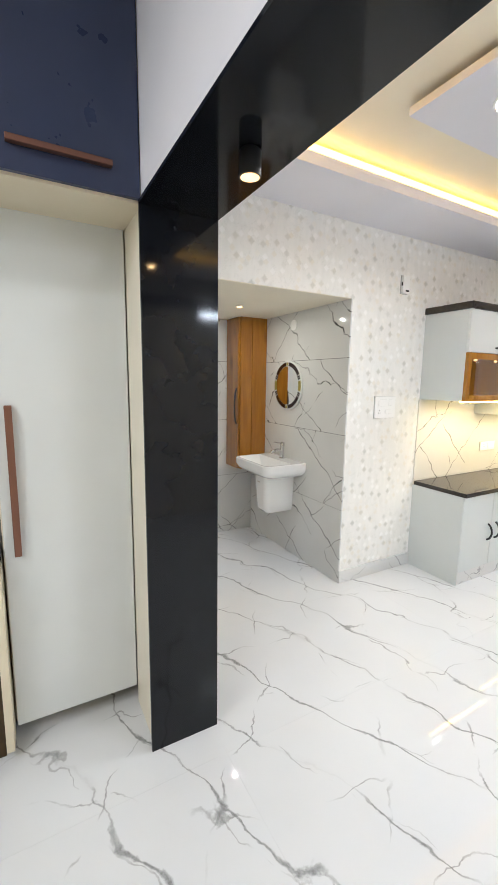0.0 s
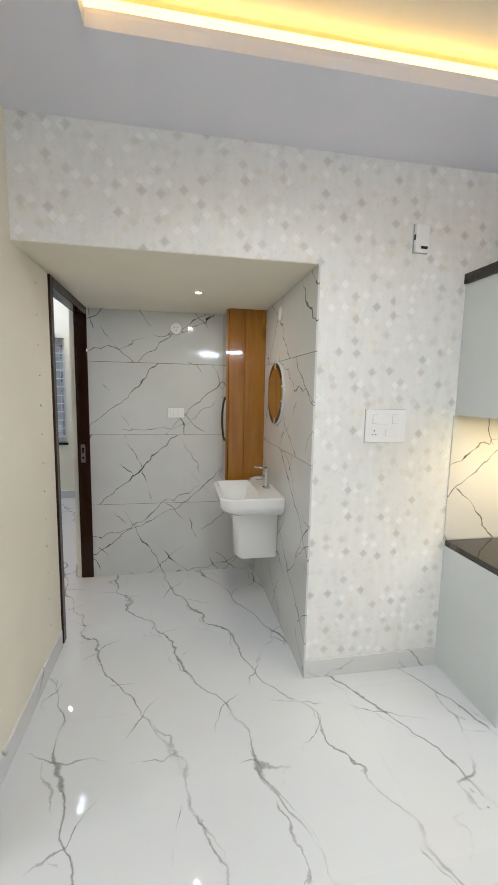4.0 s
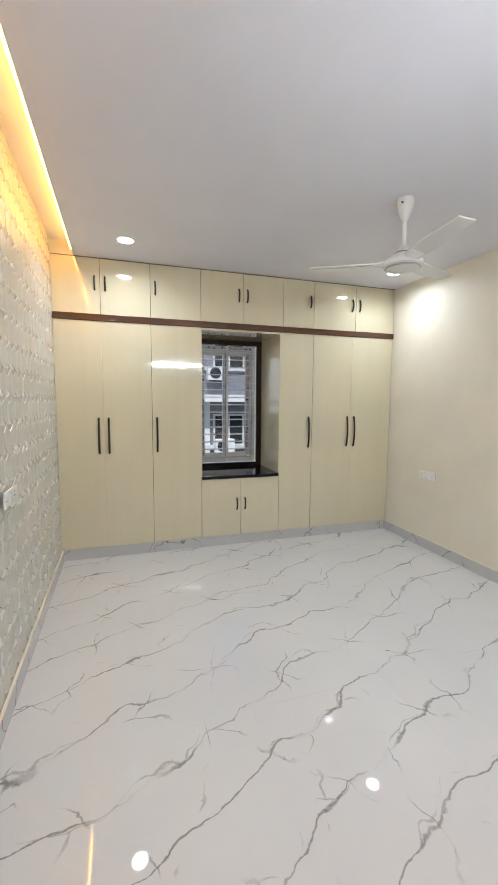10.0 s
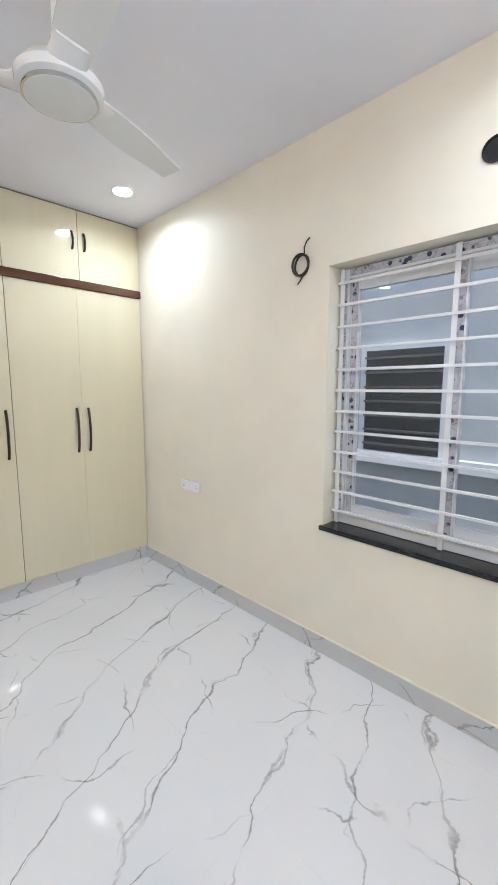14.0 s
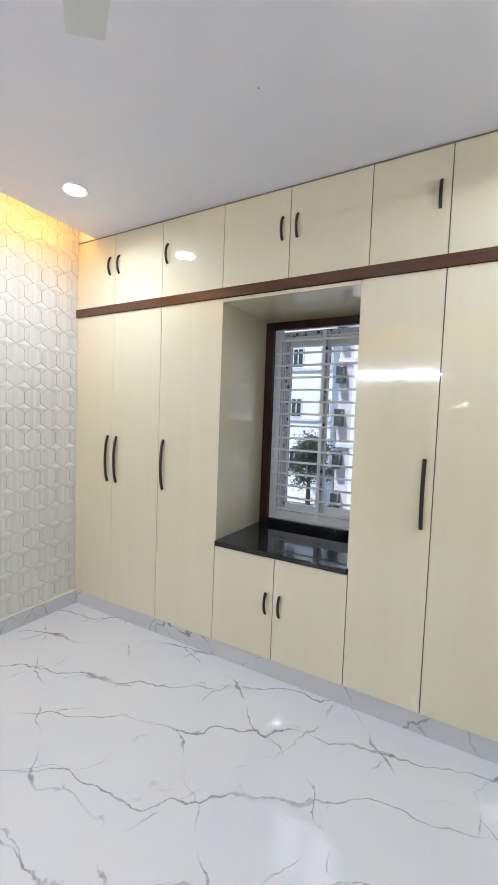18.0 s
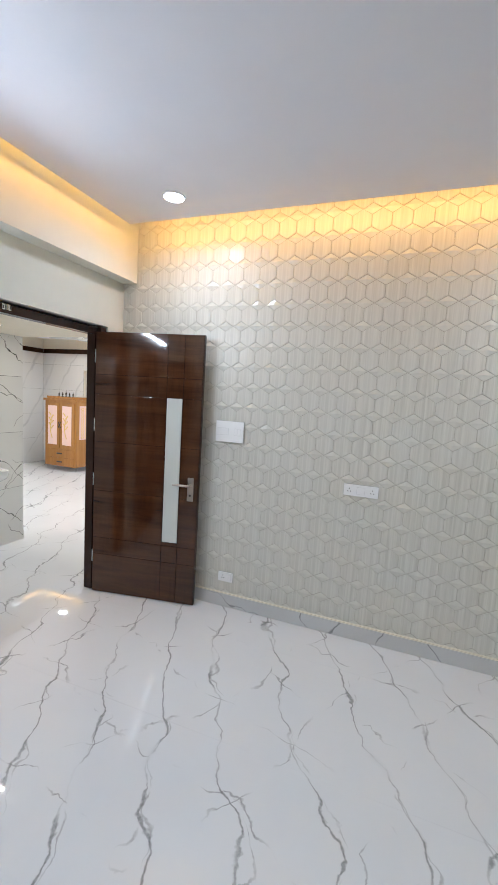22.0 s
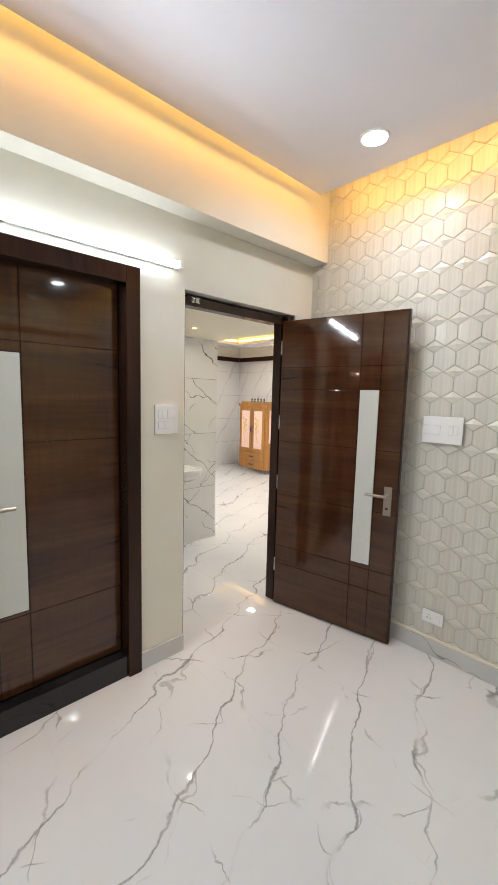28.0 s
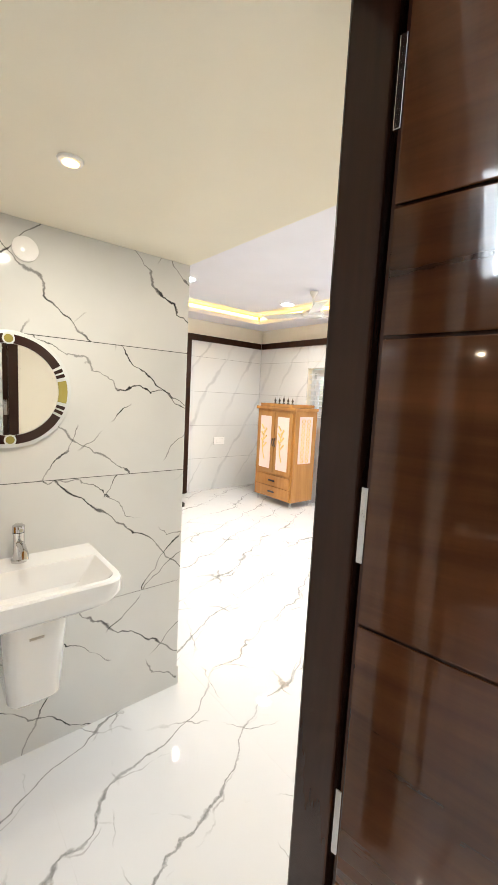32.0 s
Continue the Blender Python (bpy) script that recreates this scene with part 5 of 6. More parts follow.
def teak_box(x0, x1, z0, z1, label, shelf=None):
    t = thing("display_box", label, "display shelf", ((x0 + x1) / 2, -1.6, z0), "lit display boxes")
    e = 0.045
    for lo, hi in (((x0, -1.75, z0), (x0 + e, -1.40, z1)), ((x1 - e, -1.75, z0), (x1, -1.40, z1))):
        slab("side_board", lo, hi, TEAK, t, bevel=0.002)
    for lo, hi in (((x0 + e, -1.75, z0), (x1 - e, -1.40, z0 + e)), ((x0 + e, -1.75, z1 - e), (x1 - e, -1.40, z1))):
        slab("board", lo, hi, TEAK, t, bevel=0.002)
    slab("back_board", (x0 + e, -1.42, z0 + e), (x1 - e, -1.40, z1 - e), TEAK, t)
    if shelf:
        slab("shelf", (x0 + e, -1.74, shelf), (x1 - e, -1.42, shelf + 0.025), TEAK, t)
    g = slab("pane", (x0 + e, -1.735, z0 + e), (x1 - e, -1.731, z1 - e), GLASS, t, "clear glass front")
    g.visible_shadow = False
    mid = (x0 + x1) / 2
    for dx in (-0.13, 0.13):
        part("spot_lens", turned(bmesh.new(), [(0.012, z1 - e - 0.001), (0.012, z1 - e - 0.006), (0.001, z1 - e - 0.007)], (mid + dx, -1.66, 0), seg=14), WARMLIT, t, "small lit spot", smooth=True)
    lamp("display_spot", (mid, -1.6, z1 - e - 0.012), (mid, -1.6, 0), 0.02, 0.25, WARM_L)
    return t


teak_box(CX + 0.001, 2.80, 1.392, 1.742, "lit teak display box with a glass front")
teak_box(3.47, 4.0, 1.262, 2.044, "tall lit teak display box with a shelf", 1.63)
slab("end_cabinet", (4.01, -1.746, 1.262), (4.25, PAP - 0.013, 2.044), GLOSSWHITE, wc, bevel=0.002)
tagged(slab("under_box_strip", (2.11, -1.716, 1.380), (2.79, -1.702, 1.3905), SHELFLED, None, "warm strip light under the display box"), category="strip light")
tagged(slab("under_cabinet_strip", (2.83, -1.694, 1.254), (3.99, -1.684, 1.261), SHELFLED, None, "warm strip light under the wall cabinet"), category="strip light")

# ---- black portal and living-room cabinet ----
po = thing("portal_lining", "black gloss lining of the pillar and beam between the rooms", "portal", (-0.17, -2.1, 0))
slab("pillar_front", (-0.318, -2.104, 0.0), (-0.026, -2.092, 2.10), BLACKPANEL, po, "tall black gloss panel", 0.001)
slab("pillar_side", (-0.038, -2.091, 0.0), (-0.026, -1.80, 2.10), BLACKPANEL, po)
slab("beam_underside", (-0.318, -4.84, 2.100), (-0.026, -2.092, 2.111), BLACKPANEL, po)
slab("beam_side", (-0.029, -4.84, 2.112), (-0.018, -2.092, 2.25), BLACKPANEL, po)
tw = thing("tall_cabinet", "tall white gloss cabinet in a cream carcass beside the black pillar", "cabinet", (-0.55, -1.6, 0))
slab("carcass", (-0.80, -1.78, 0.09), (-0.30, -1.252, 2.13), CREAMBOARD, tw)
slab("door", (-0.795, -1.802, 0.085), (-0.305, -1.782, 2.128), GLOSSWHITE, tw, "white gloss door", 0.002)
slab("handle", (-0.760, -1.835, 0.83), (-0.735, -1.803, 1.415), COPPER, tw, "long brushed copper edge handle", 0.003)
slab("cheek_panel", (-0.299, -2.09, 0.0), (-0.285, -1.801, 2.10), CREAMBOARD, tw)
slab("soffit", (-2.0, -2.08, 2.105), (-0.301, -1.25, 2.118), CREAMBOARD, tw)
lo_ = thing("loft_cabinet", "dark navy loft cabinet with a copper handle", "loft cabinet", (-0.9, -1.9, 2.12))
slab("carcass", (-2.0, -2.08, 2.119), (-0.312, -1.26, 2.835), CREAMBOARD, lo_)
for a, b in ((-0.98, -0.312), (-1.65, -0.983)):
    d = slab("door", (a, -2.102, 2.113), (b, -2.082, 2.83), NAVY, lo_, bevel=0.002)
    slab("handle", (b - 0.385, -2.128, 2.182), (b - 0.09, -2.103, 2.200), COPPER, d, "brushed copper edge handle", 0.003)
lc = thing("low_cabinet", "dark low cabinet with a granite top beside the tall cabinet", "cabinet", (-1.4, -1.6, 0))
slab("body", (-2.0, -1.88, 0.10), (-0.835, -1.252, 0.83), OAKDARK, lc)
slab("side_panel", (-0.834, -1.90, 0.06), (-0.806, -1.252, 0.83), CREAMBOARD, lc)
slab("top_board", (-2.0, -1.93, 0.832), (-0.806, -1.252, 0.862), GRANITE, lc, bevel=0.003)
slab("toe_board", (-2.0, -1.84, 0.0), (-0.84, -1.80, 0.10), OAKDARK, lc)

# ---- prayer cabinet and the far hall ----
MX0, MX1, MYF, MYB = 3.36, 4.12, -4.22, -4.66
pc = thing("prayer_cabinet", "golden teak prayer cabinet with faintly glowing etched doors", "cabinet", (3.74, -4.44, 0))
slab("body", (MX0, MYB, 0.085), (MX1, MYF - 0.02, 1.33), GOLDTEAK, pc, bevel=0.004)
slab("crown", (MX0 - 0.02, MYB, 1.331), (MX1 + 0.02, MYF + 0.01, 1.375), GOLDTEAK, pc, bevel=0.005)
slab("crown_step", (MX0 + 0.06, MYB, 1.376), (MX1 - 0.06, MYF, 1.42), GOLDTEAK, pc, bevel=0.005)
# Faint emission put into the panel colour; no lamp stands behind it.
ETCH = Nodes("glowing_etched_panel").set(Base_Color=(0.74, 0.56, 0.51), Roughness=0.3, Emission_Color=(1.0, 0.62, 0.48), Emission_Strength=0.14)
SPRAY = plain("gilt_spray", (0.80, 0.55, 0.16), 0.4)
for x0, x1 in ((MX0 + 0.035, 3.735), (3.745, MX1 - 0.035)):
    d = slab("door", (x0, MYF - 0.019, 0.44), (x1, MYF, 1.30), GOLDTEAK, pc, bevel=0.003)
    slab("etched_panel", (x0 + 0.06, MYF + 0.001, 0.50), (x1 - 0.06, MYF + 0.006, 1.24), ETCH, d, "pale faintly glowing panel with an etched spray")
    cx = (x0 + x1) / 2
    part("etched_spray", tube(bmesh.new(), [(cx + 0.05 * math.sin(k * 0.35), MYF + 0.008, 0.62 + 0.045 * k) for k in range(11)], 0.008, 6), SPRAY, d)
    for k in range(6):
        part("etched_leaf", tube(bmesh.new(), [(cx + 0.03, MYF + 0.008, 0.80 + 0.05 * k), (cx + 0.03 + (0.05 if k % 2 else -0.06), MYF + 0.008, 0.86 + 0.05 * k)], 0.011, 6), SPRAY, d)
    part("door_pull", tube(bmesh.new(), [(3.74 + (0.02 if x0 > 3.73 else -0.02), MYF + 0.002, 0.82), (3.74 + (0.02 if x0 > 3.73 else -0.02), MYF + 0.025, 0.88), (3.74 + (0.02 if x0 > 3.73 else -0.02), MYF + 0.002, 0.94)], 0.008, 8), BRONZE, d)
for z0, z1 in ((0.10, 0.25), (0.26, 0.41)):
    d = slab("drawer", (MX0 + 0.035, MYF - 0.019, z0), (MX1 - 0.035, MYF - 0.001, z1), GOLDTEAK, pc, bevel=0.003)
    slab("pull", (3.68, MYF - 0.001, (z0 + z1) / 2 - 0.012), (3.80, MYF + 0.015, (z0 + z1) / 2 + 0.012), BRONZE, d, bevel=0.004)
# The lattice backing shares the panels' faint emission.
slab("side_lattice", (MX0 - 0.006, MYB + 0.09, 0.62), (MX0 + 0.001, MYF - 0.10, 1.26), ETCH, pc, "pale carved side lattice with a faint glow")
for k in range(10):
    for s in (-1, 1):
        yy = (MYB + MYF) / 2 + s * 0.05
        part("lattice_curl", tube(bmesh.new(), [(MX0 - 0.009, yy + 0.03 * math.cos(a), 0.66 + 0.06 * k + 0.025 * math.sin(a)) for a in (q * 0.785 for q in range(9))], 0.006, 5), SPRAY, pc)
for x in (MX0 + 0.04, MX1 - 0.04):
    for y in (MYB + 0.04, MYF - 0.06):
        part("leg", turned(bmesh.new(), [(0.014, 0.0), (0.02, 0.05), (0.022, 0.085)], (x, y, 0), seg=12), CHROME, pc, smooth=True)
for k in range(5):
    f = thing("finial", "small dark turned finial on the prayer cabinet", "ornament", (3.5 + 0.085 * k, -4.3, 1.42), "finials on the prayer cabinet")
    h = 1 if k == 2 else 0.8
    part("knob", turned(bmesh.new(), [(0.018, 1.4205), (0.018, 1.428), (0.006, 1.436), (0.017, 1.42 + 0.05 * h), (0.005, 1.42 + 0.085 * h), (0.001, 1.42 + 0.11 * h)], (3.5 + 0.085 * k, -4.3, 0), seg=12), BRONZE, f, smooth=True)
tr = tagged(new("trim_hall"), "dark brown wooden moulding round the far hall walls", "trim", kind="structure")
ROOT[tr.name] = Matrix()
slab("moulding", (4.79, -4.80, 2.27), (4.839, -3.37, 2.36), WALNUTZ, tr, bevel=0.006)
slab("moulding", (-0.02, -4.849, 2.27), (4.79, -4.80, 2.36), WALNUTZ, tr, bevel=0.006)
slab("post", (4.78, -3.47, 0), (4.839, -3.37, 2.27), WALNUTZ, tr, bevel=0.006)
hf = thing("ceiling_fan", "white ceiling fan in the hall", "ceiling fan", (2.62, -3.62, 2.62))
part("rod", turned(bmesh.new(), [(0.045, 2.619), (0.03, 2.58), (0.012, 2.56), (0.012, 2.44)], (2.62, -3.62, 0), seg=16), FANWHITE, hf, smooth=True)
part("motor", turned(bmesh.new(), [(0.02, 2.45), (0.10, 2.42), (0.12, 2.39), (0.10, 2.365), (0.001, 2.36)], (2.62, -3.62, 0), seg=24), FANWHITE, hf, smooth=True)
for t3 in (20, 140, 260):
    bm = box(bmesh.new(), (0.10, -0.06, -0.004), (0.58, 0.06, 0.004))
    bm.transform(Matrix.Translation((2.62, -3.62, 2.39)) @ Matrix.Rotation(radians(t3), 4, "Z") @ Matrix.Rotation(radians(10), 4, "X"))
    part("blade", bm, FANWHITE, hf, bevel=0.003)

# ---- skirtings ----
def skirt(name, lo, hi, label="pale marble skirting with grey veins", material=None):
    tagged(slab(name, lo, hi, material or SKIRT, None, label, 0.0015, "structure"), category="skirting")


skirt("baseboard_panel_wall", (FRONT - 0.012, SOUTH + 0.0, 0.0), (EAST, SOUTH + 0.024, 0.10))
skirt("baseboard_window_wall", (FRONT - 0.012, NORTH - 0.014, 0.0), (-0.236, NORTH, 0.10))
skirt("baseboard_column", (-0.250, 2.135, 0.0), (-0.2365, NORTH - 0.015, 0.10))
skirt("baseboard_column_side", (-0.2364, 2.132, 0.0), (EAST - 0.014, 2.1445, 0.10))
skirt("baseboard_door_wall", (EAST - 0.013, 1.124, 0.0), (EAST, 2.131, 0.10))
skirt("baseboard_between_doors", (EAST - 0.013, 0.019, 0.0), (EAST, 0.299, 0.10))
skirt("baseboard_hall_wall", (0.0, -1.80, 0.0), (0.013, -0.906, 0.10), material=PALESKIRT)
skirt("baseboard_papered", (MIR + 0.001, PAP - 0.013, 0.0), (CX - 0.005, PAP, 0.10), material=PALESKIRT)

for name, lo, hi in (("trim_skirting_panel", (FRONT - 0.01, SOUTH + 0.009, 0.1005), (EAST - 0.001, SOUTH + 0.021, 0.112)), ("trim_skirting_window", (FRONT - 0.01, NORTH - 0.012, 0.1005), (-0.252, NORTH - 0.001, 0.108))):
    tagged(slab(name, lo, hi, CREAM, None, "narrow cream fillet on top of the skirting", 0.002, "structure"), category="trim")

# ---- outside ----
GREYWALL = plain("grey_rendered_facade", (0.22, 0.22, 0.27), 0.8, var=0.12)
PALEWALL = plain("pale_rendered_facade", (0.62, 0.63, 0.64), 0.8, var=0.08)
PINKWALL = plain("pinkish_rendered_facade", (0.60, 0.545, 0.55), 0.8, var=0.08)
SLATGREY = plain("grey_louvre_slat", (0.07, 0.07, 0.075), 0.5)
DARKPANE = plain("dark_window_pane", (0.03, 0.035, 0.04), 0.1, bump=0)
tagged(slab("ground", (-120, -80, -3.45), (80, 120, -3.3), plain("street_ground", (0.16, 0.16, 0.16), 0.9, var=0.2), None, "grey street ground below the windows", 0, "structure"), category="ground")


def house(label, lo, hi, face, wall_mat, cols, rows, first, step, size, slats=0):
    """A neighbouring house with windows on the side named by face."""
    h = thing("neighbour_house", label, "building", ((lo[0] + hi[0]) / 2, (lo[1] + hi[1]) / 2, lo[2]), "neighbouring houses")
    slab("wall", lo, hi, wall_mat, h)
    slab("roof", (lo[0] - 0.2, lo[1] - 0.2, hi[2]), (hi[0] + 0.2, hi[1] + 0.2, hi[2] + 0.2), PALEWALL, h)
    for r in range(rows):
        z = first[1] + step[1] * r
        if face == "x":
            slab("ledge", (hi[0], lo[1], z - 0.75), (hi[0] + 0.12, hi[1], z - 0.62), PALEWALL, h)
        else:
            slab("ledge", (lo[0], lo[1] - 0.12, z - 0.75), (hi[0], lo[1], z - 0.62), PALEWALL, h)
        for c in range(cols):
            a = first[0] + step[0] * c
            w2, h2 = size[0] / 2, size[1] / 2
            if face == "x":
                w = slab("window", (hi[0], a - w2 - 0.08, z - h2 - 0.08), (hi[0] + 0.06, a + w2 + 0.08, z + h2 + 0.08), PALEWALL, h)
                slab("pane", (hi[0] + 0.061, a - w2, z - h2), (hi[0] + 0.07, a + w2, z + h2), DARKPANE, w)
                slab("mullion", (hi[0] + 0.071, a - 0.03, z - h2), (hi[0] + 0.09, a + 0.03, z + h2), PALEWALL, w)
            else:
                w = slab("window", (a - w2 - 0.08, lo[1] - 0.06, z - h2 - 0.08), (a + w2 + 0.08, lo[1], z + h2 + 0.08), PALEWALL, h)
                slab("pane", (a - w2, lo[1] - 0.07, z - h2), (a + w2, lo[1] - 0.061, z + h2), DARKPANE, w)
                for q in range(slats):
                    zz = z - h2 + size[1] * (q + 0.5) / slats
                    slab("slat", (a - w2, lo[1] - 0.11, zz - 0.012), (a + w2, lo[1] - 0.072, zz + 0.012), SLATGREY, w)
                slab("sill", (a - w2 - 0.1, lo[1] - 0.16, z - h2 - 0.14), (a + w2 + 0.1, lo[1] - 0.061, z - h2 - 0.081), PALEWALL, w)
    return h


def tree(at, height, spread, leaves):
    """A street tree: tapered trunk, limbs, and a crown of many small leaves."""
    rnd = random.Random(7)
    x, y, z = at
    t = thing("tree", "green leafy street tree beyond the lane", "tree", at)
    part("trunk", turned(bmesh.new(), [(0.16, z), (0.11, z + height * 0.3), (0.07, z + height * 0.6), (0.02, z + height * 0.9)], (x, y, 0), seg=10), BARK, t, smooth=True)
    crown, limbs, tips = bmesh.new(), bmesh.new(), []
    for k in range(9):
        a, h0 = k * 2.4, height * (0.38 + 0.05 * k)
        reach = spread * rnd.uniform(0.6, 1.0) * (1 - 0.05 * k)
        tip = (x + reach * math.cos(a), y + reach * math.sin(a), z + h0 + rnd.uniform(0.3, 0.9))
        tube(limbs, [(x, y, z + h0), ((x + tip[0]) / 2, (y + tip[1]) / 2, z + h0 + 0.3), tip], 0.035, 6)
        tips += [tip, ((x + tip[0]) / 2, (y + tip[1]) / 2, z + h0 + 0.45)]
    tips.append((x, y, z + height * 0.92))
    for k in range(leaves):
        c = rnd.choice(tips)
        p = Vector((rnd.gauss(c[0], 0.28), rnd.gauss(c[1], 0.28), rnd.gauss(c[2], 0.22)))
        u = Vector((rnd.gauss(0, 1), rnd.gauss(0, 1), rnd.gauss(0, 0.6))).normalized()
        w = u.orthogonal().normalized() * rnd.uniform(0.03, 0.06)
        u = u * rnd.uniform(0.07, 0.13)
        crown.faces.new([crown.verts.new(q) for q in (p - u, p + w, p + u, p - w)])
    part("limbs", limbs, BARK, t)
    part("crown", crown, LEAF, t, "uneven crown of small green leaves")


BLUEWALL = plain("blue_grey_rendered_facade", (0.40, 0.42, 0.425), 0.8, var=0.1)
BARK = plain("tree_bark", (0.10, 0.075, 0.05), 0.9, var=0.3)
LEAF = plain("tree_foliage", (0.075, 0.10, 0.06), 0.6, var=0.4, scale=6)
WHITEWALL = plain("white_rendered_facade", (0.78, 0.79, 0.80), 0.8, var=0.05)
house("grey lavender neighbouring house with white window surrounds", (-21.0, 2.1, -3.3), (-16.0, 14.0, 8.0), "x", GREYWALL, 4, 4, (3.75, -2.8), (2.9, 3.15), (1.15, 1.15))
house("white apartment tower with small dark windows", (-32.0, -16.0, -3.3), (-24.0, -5.6, 14.0), "x", WHITEWALL, 6, 5, (-14.6, -0.6), (1.72, 2.9), (0.55, 1.0))
house("low white house before the tower", (-27.0, -5.5, -3.3), (-25.0, -3.2, 0.9), "x", WHITEWALL, 2, 1, (-4.9, -0.6), (1.2, 3.0), (0.6, 0.8))
pk = house("pinkish house with pale corner strips across the lane", (-21.0, -2.75, -3.3), (-16.0, 1.6, 7.0), "x", PINKWALL, 2, 3, (-1.2, -1.6), (1.9, 3.0), (0.8, 1.2))
for y in (-2.22, -1.95):
    slab("corner_strip", (-16.0, y, -3.3), (-15.9, y + 0.2, 7.0), WHITEWALL, pk)
for k in range(5):
    slab("balcony", (-16.0, -2.745, -1.6 + 1.5 * k), (-15.6, -2.50, -1.0 + 1.5 * k), DARKPANE, pk)
house("pale blue-grey house close outside the bedroom window", (-10.0, 5.4, -3.3), (4.0, 10.0, 6.5), "y", BLUEWALL, 4, 3, (-8.87, -1.73), (3.0, 3.1), (0.92, 1.22), 7)
tree((-22.0, -6.0, -3.3), 3.9, 1.5, 3200)
sh = thing("sunshade_ledge", "white concrete sunshade ledge on the grey facade", "ledge", (-15.6, 5, 1.5))
slab("slab", (-15.999, 2.1, 1.50), (-15.2, 9.0, 1.62), WHITEWALL, sh)
slab("upstand", (-15.28, 2.1, 1.621), (-15.2, 9.0, 1.78), WHITEWALL, sh)
slab("lower_wall", (-15.999, 2.12, -3.29), (-15.93, 2.95, 1.499), WHITEWALL, sh)
for y, z in ((3.2, 2.35), (3.5, -0.55)):
    ac = thing("air_conditioner", "white outdoor air conditioner on the grey facade", "air conditioner", (-15.7, y, z), "outdoor units")
    slab("case", (-15.87, y - 0.4, z), (-15.55, y + 0.4, z + 0.55), WHITEWALL, ac, bevel=0.02)
    part("grille", turned(bmesh.new(), [(0.22, -15.549), (0.22, -15.54), (0.03, -15.535)], (0, y - 0.1, z + 0.28), "x", 24), DARKPANE, ac)
    slab("bracket", (-15.929, y - 0.3, z - 0.06), (-15.6, y + 0.3, z - 0.001), BLACK, ac)

# ---- hexagon panels ----
HW, HP, HC = 0.122, 0.1452, 0.036
wall_hex = bpy.data.objects["wall_panel_side"]


def hexagon(bm, cx, cz, y, form=0):
    """One panel: flat, leaning to a side, or folded along its upright middle."""
    lean, fold, gap = ((0, 0, 0.0008), (0.0017, 0, 0.0012), (-0.0017, 0, 0.0012), (0, 0.0028, 0.0008), (0, -0.0012, 0.0016), (0, 0, 0.0003))[form]

    def ring(g, yy, shaped):
        w, t, s = HW / 2 - g, HP / 2 - g * 1.1, HP / 2 - HC - g * 0.5
        return [bm.verts.new((cx + a, yy + (lean * a / w + (fold if a == 0 else 0) if shaped else 0), cz + b)) for a, b in ((0, t), (w, s), (w, -s), (0, -t), (-w, -s), (-w, s))]
    a, b = ring(gap, y + 0.0010, False), ring(gap + 0.0018, y + 0.0040, True)
    for i in range(6):
        bm.faces.new((a[i], a[(i + 1) % 6], b[(i + 1) % 6], b[i]))
    bm.faces.new((b[0], b[1], b[2], b[3]))
    bm.faces.new((b[3], b[4], b[5], b[0]))


def rhomb(bm, cx, cz, y):
    w, t = HW / 2 - 0.003, HC - 0.002
    o = [bm.verts.new((cx + a, y + 0.002, cz + b)) for a, b in ((0, t), (w, 0), (0, -t), (-w, 0))]
    left, right = bm.verts.new((cx - w * 0.1, y + 0.0092, cz + 0.002)), bm.verts.new((cx + w * 0.1, y + 0.0092, cz + 0.002))
    bm.faces.new((o[0], o[3], left))
    bm.faces.new((o[0], left, right))
    bm.faces.new((o[0], right, o[1]))
    bm.faces.new((o[2], left, o[3]))
    bm.faces.new((o[2], right, left))
    bm.faces.new((o[2], o[1], right))


hex_meshes = []
for form in range(6):
    one = bmesh.new()
    hexagon(one, 0, 0, 0, form)
    bmesh.ops.recalc_face_normals(one, faces=one.faces[:])
    me = bpy.data.meshes.new("hexagon")
    one.to_mesh(me)
    one.free()
    me.materials.append(HEX)
    hex_meshes.append(me)
pick = random.Random(11)
rest, lozenges = bmesh.new(), bmesh.new()
cols, rows_ = 31, 20
for i in range(-1, cols):
    cx = EAST - 0.055 - HW * (i + 0.5)
    for k in range(-1, rows_):
        cz = 0.10 + HP * (k + 0.5)
        if cz > 2.98:
            continue
        if i < 15:
            h = new("hexagon", hex_meshes[pick.choice((0, 0, 1, 2, 3, 3, 4, 5))])
            h.parent, h.location = wall_hex, (cx, SOUTH, cz)
        else:
            hexagon(rest, cx, cz, SOUTH, pick.choice((0, 0, 1, 2, 3, 3, 4, 5)))
        rhomb(lozenges, cx + HW / 2, cz + HP / 2, SOUTH)
bmesh.ops.recalc_face_normals(rest, faces=rest.faces[:])
bmesh.ops.recalc_face_normals(lozenges, faces=lozenges.faces[:])
part("hexagons_joined", rest, HEX, wall_hex, kind="stuff")
part("lozenges", lozenges, LOZENGE, wall_hex, kind="stuff")

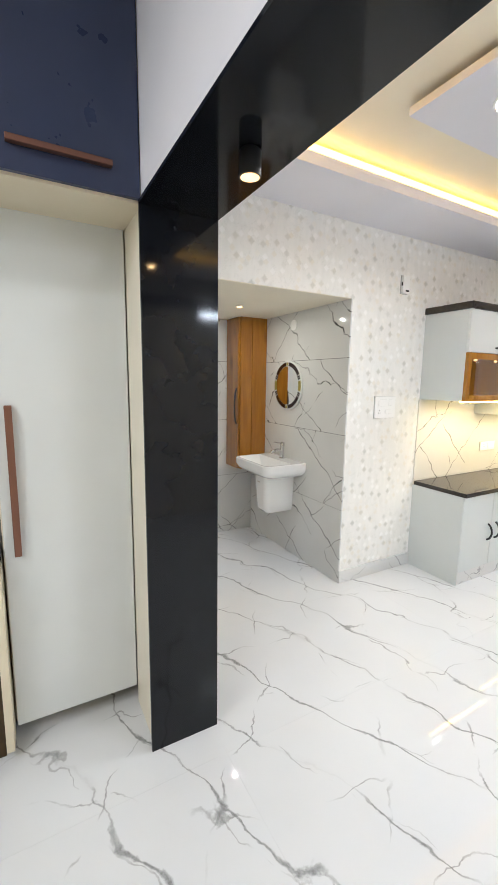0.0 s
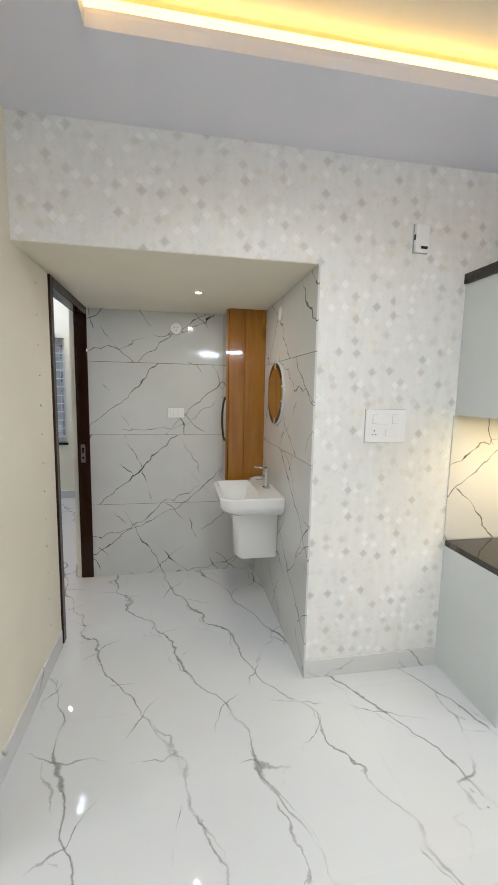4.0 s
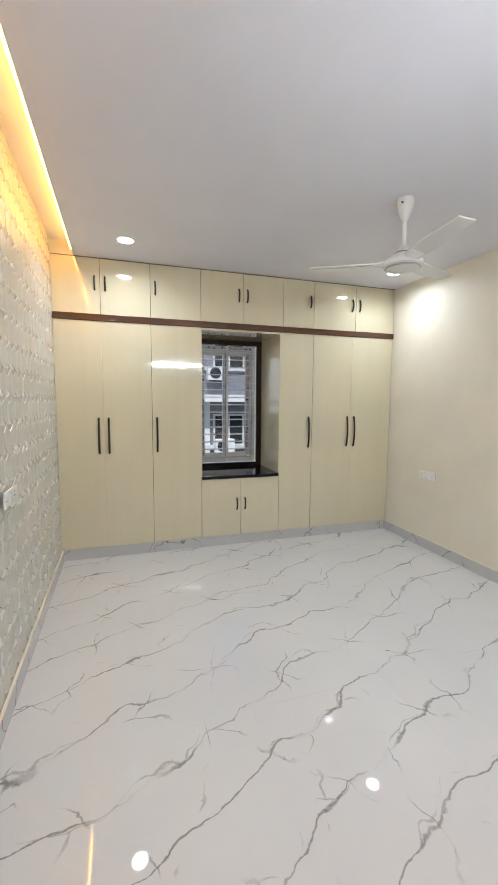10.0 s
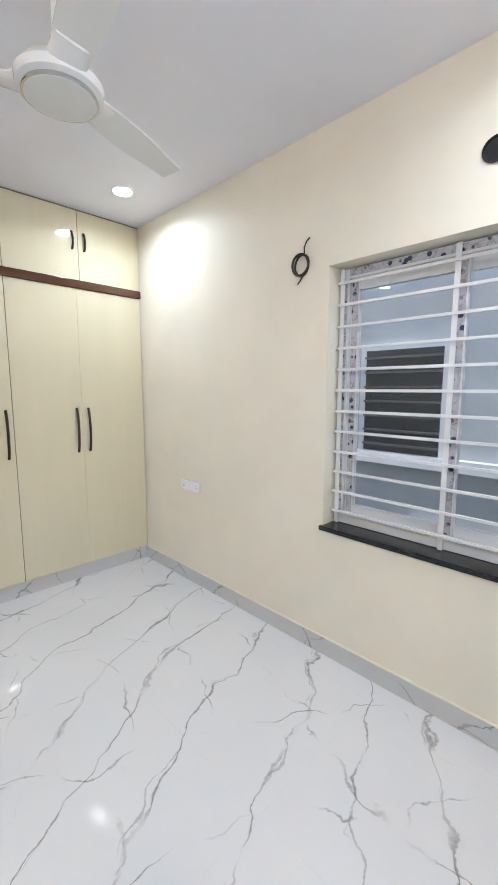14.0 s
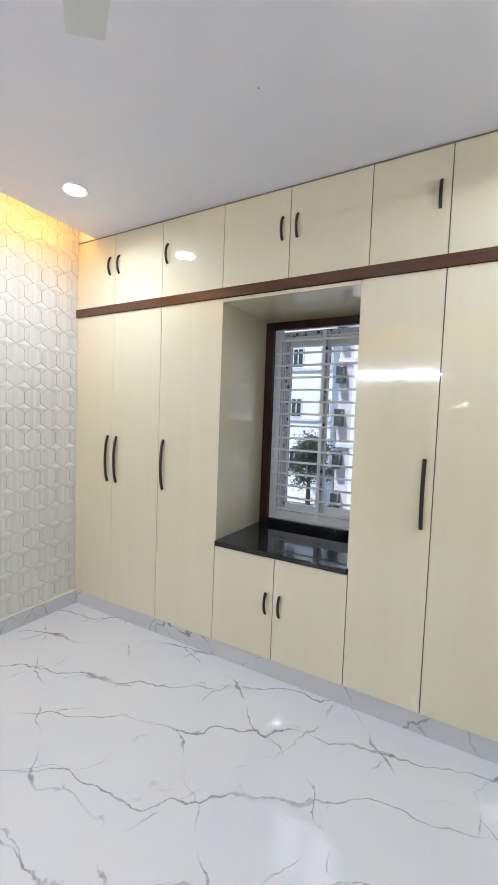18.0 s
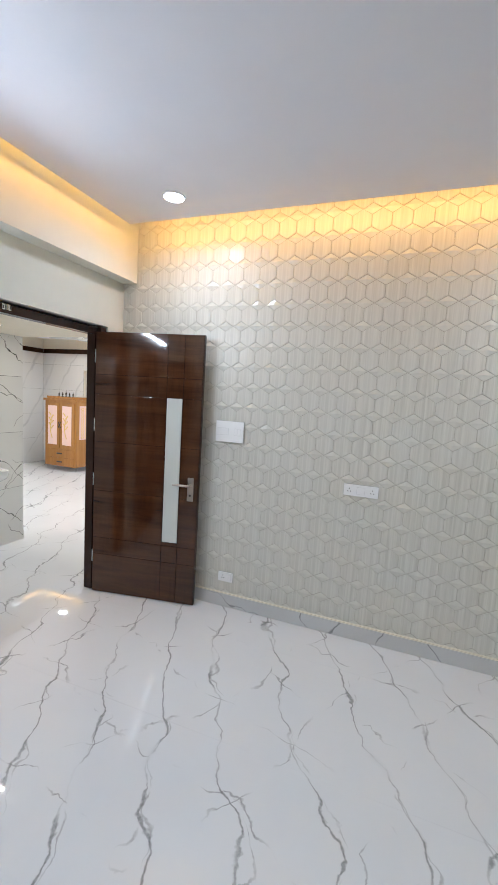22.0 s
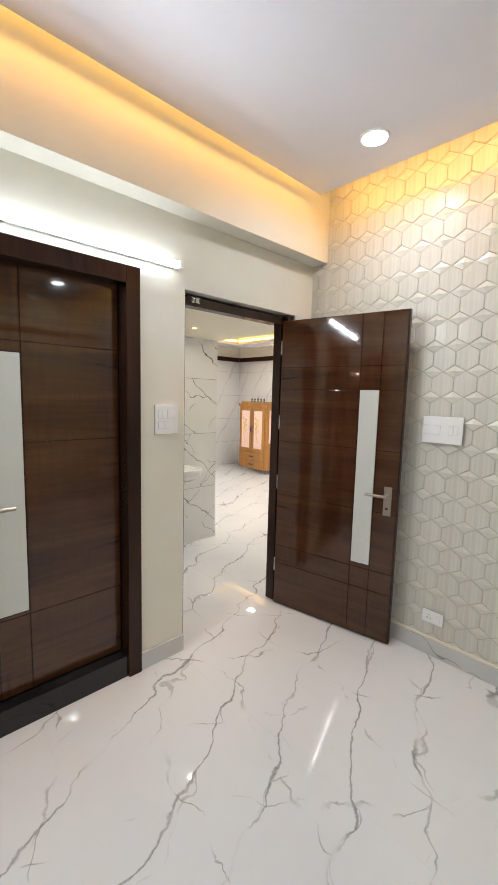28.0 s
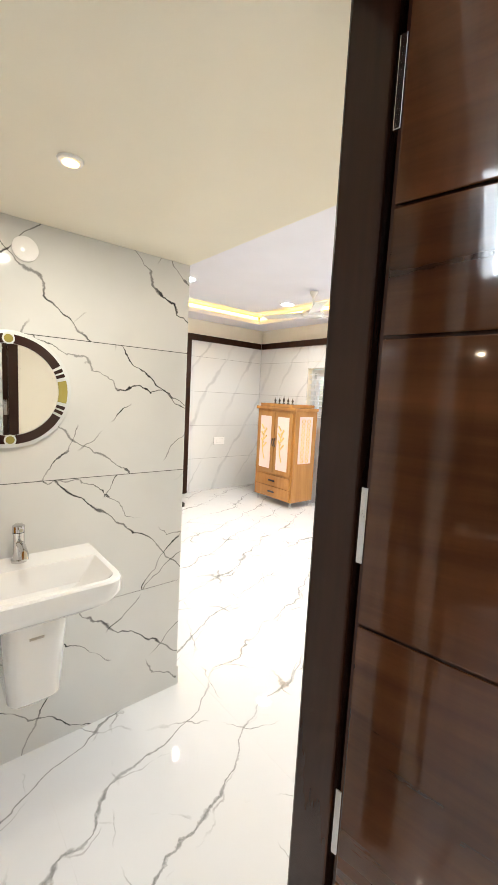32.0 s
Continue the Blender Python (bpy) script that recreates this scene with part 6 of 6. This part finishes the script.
# ---- wall tiles of the niche and the far hall ----
niche_back, niche_side = bpy.data.objects["wall_niche_back"], bpy.data.objects["wall_niche_side"]
for z0, z1 in ((0.0, 0.587), (0.590, 1.141), (1.144, 1.697), (1.700, LOW)):
    slab("tile", (0.001, 0.002, z0), (MIR, 0.0115, z1), TILE, niche_back)
for z0, z1 in ((0.0, 0.5705), (0.5735, 1.134), (1.137, 1.6885), (1.6915, LOW)):
    slab("tile", (MIR, PAP - 0.001, z0), (MIR + 0.0095, 0.001, z1), TILE, niche_side)
slab("grout", (0.001, 0.006, 0.0), (MIR, 0.0119, LOW), DARKGROUT, niche_back)
slab("grout", (MIR + 0.003, PAP + 0.003, 0.0), (MIR + 0.0117, 0.0, LOW), DARKGROUT, niche_side)
far_e, far_s = bpy.data.objects["wall_hall_east"], bpy.data.objects["wall_hall_south"]
JOINT = plain("grey_wall_joint", (0.30, 0.30, 0.31), 0.7)
ROW = 0.511
slab("joint_bed", (4.833, -4.848, 0.0), (4.8395, -3.30, 2.27), JOINT, far_e)
slab("joint_bed", (1.2, -4.8495, 0.0), (3.04, -4.844, 2.27), JOINT, far_s)
slab("joint_bed", (3.76, -4.8495, 0.0), (4.832, -4.844, 2.27), JOINT, far_s)
for k in range(5):
    z0, z1 = ROW * k + 0.002, min(ROW * k + ROW - 0.002, 2.27)
    slab("tile", (4.829, -4.838, z0), (4.8345, -3.29, z1), FARTILE, far_e)
    for a, b in ((1.2, 3.04), (3.76, 4.828)):
        slab("tile", (a, -4.8455, z0), (b - 0.002, -4.839, z1), FARTILE, far_s)
    for lo, hi in ((z0, min(z1, 1.25)), (max(z0, 1.95), z1)):
        if hi - lo > 0.02:
            slab("tile", (3.042, -4.8485, lo), (3.757, -4.839, hi), FARTILE, far_s)

# ---- floor tiles ----
base = box(box(bmesh.new(), (-4.75, -4.97, -0.12), (4.96, 0.13, -0.0006)), (-4.75, 0.13, -0.12), (1.0, 2.75, -0.0006))
floor = tagged(part("floor", base, GROUT, None, "polished white marble floor tiles with grey veins", kind="structure"), category="floor")
TW, TL = 1.55, 0.772
x = -4.7
while x < 4.9:
    ys = [-4.97] + [-4.566 + TL * k for k in range(11)]
    for y0, y1 in zip(ys, ys[1:]):
        y1 = min(y1, 0.13 if x > 0.95 else 2.75)
        if y1 - y0 < 0.02:
            continue
        x1 = min(x + TW, 1.0 if y1 > 0.14 else 4.96)
        slab("tile", (x + 0.0003, y0 + 0.0003, -0.009), (x1 - 0.0003, y1 - 0.0003, 0.0), MARBLE, floor)
    x += TW
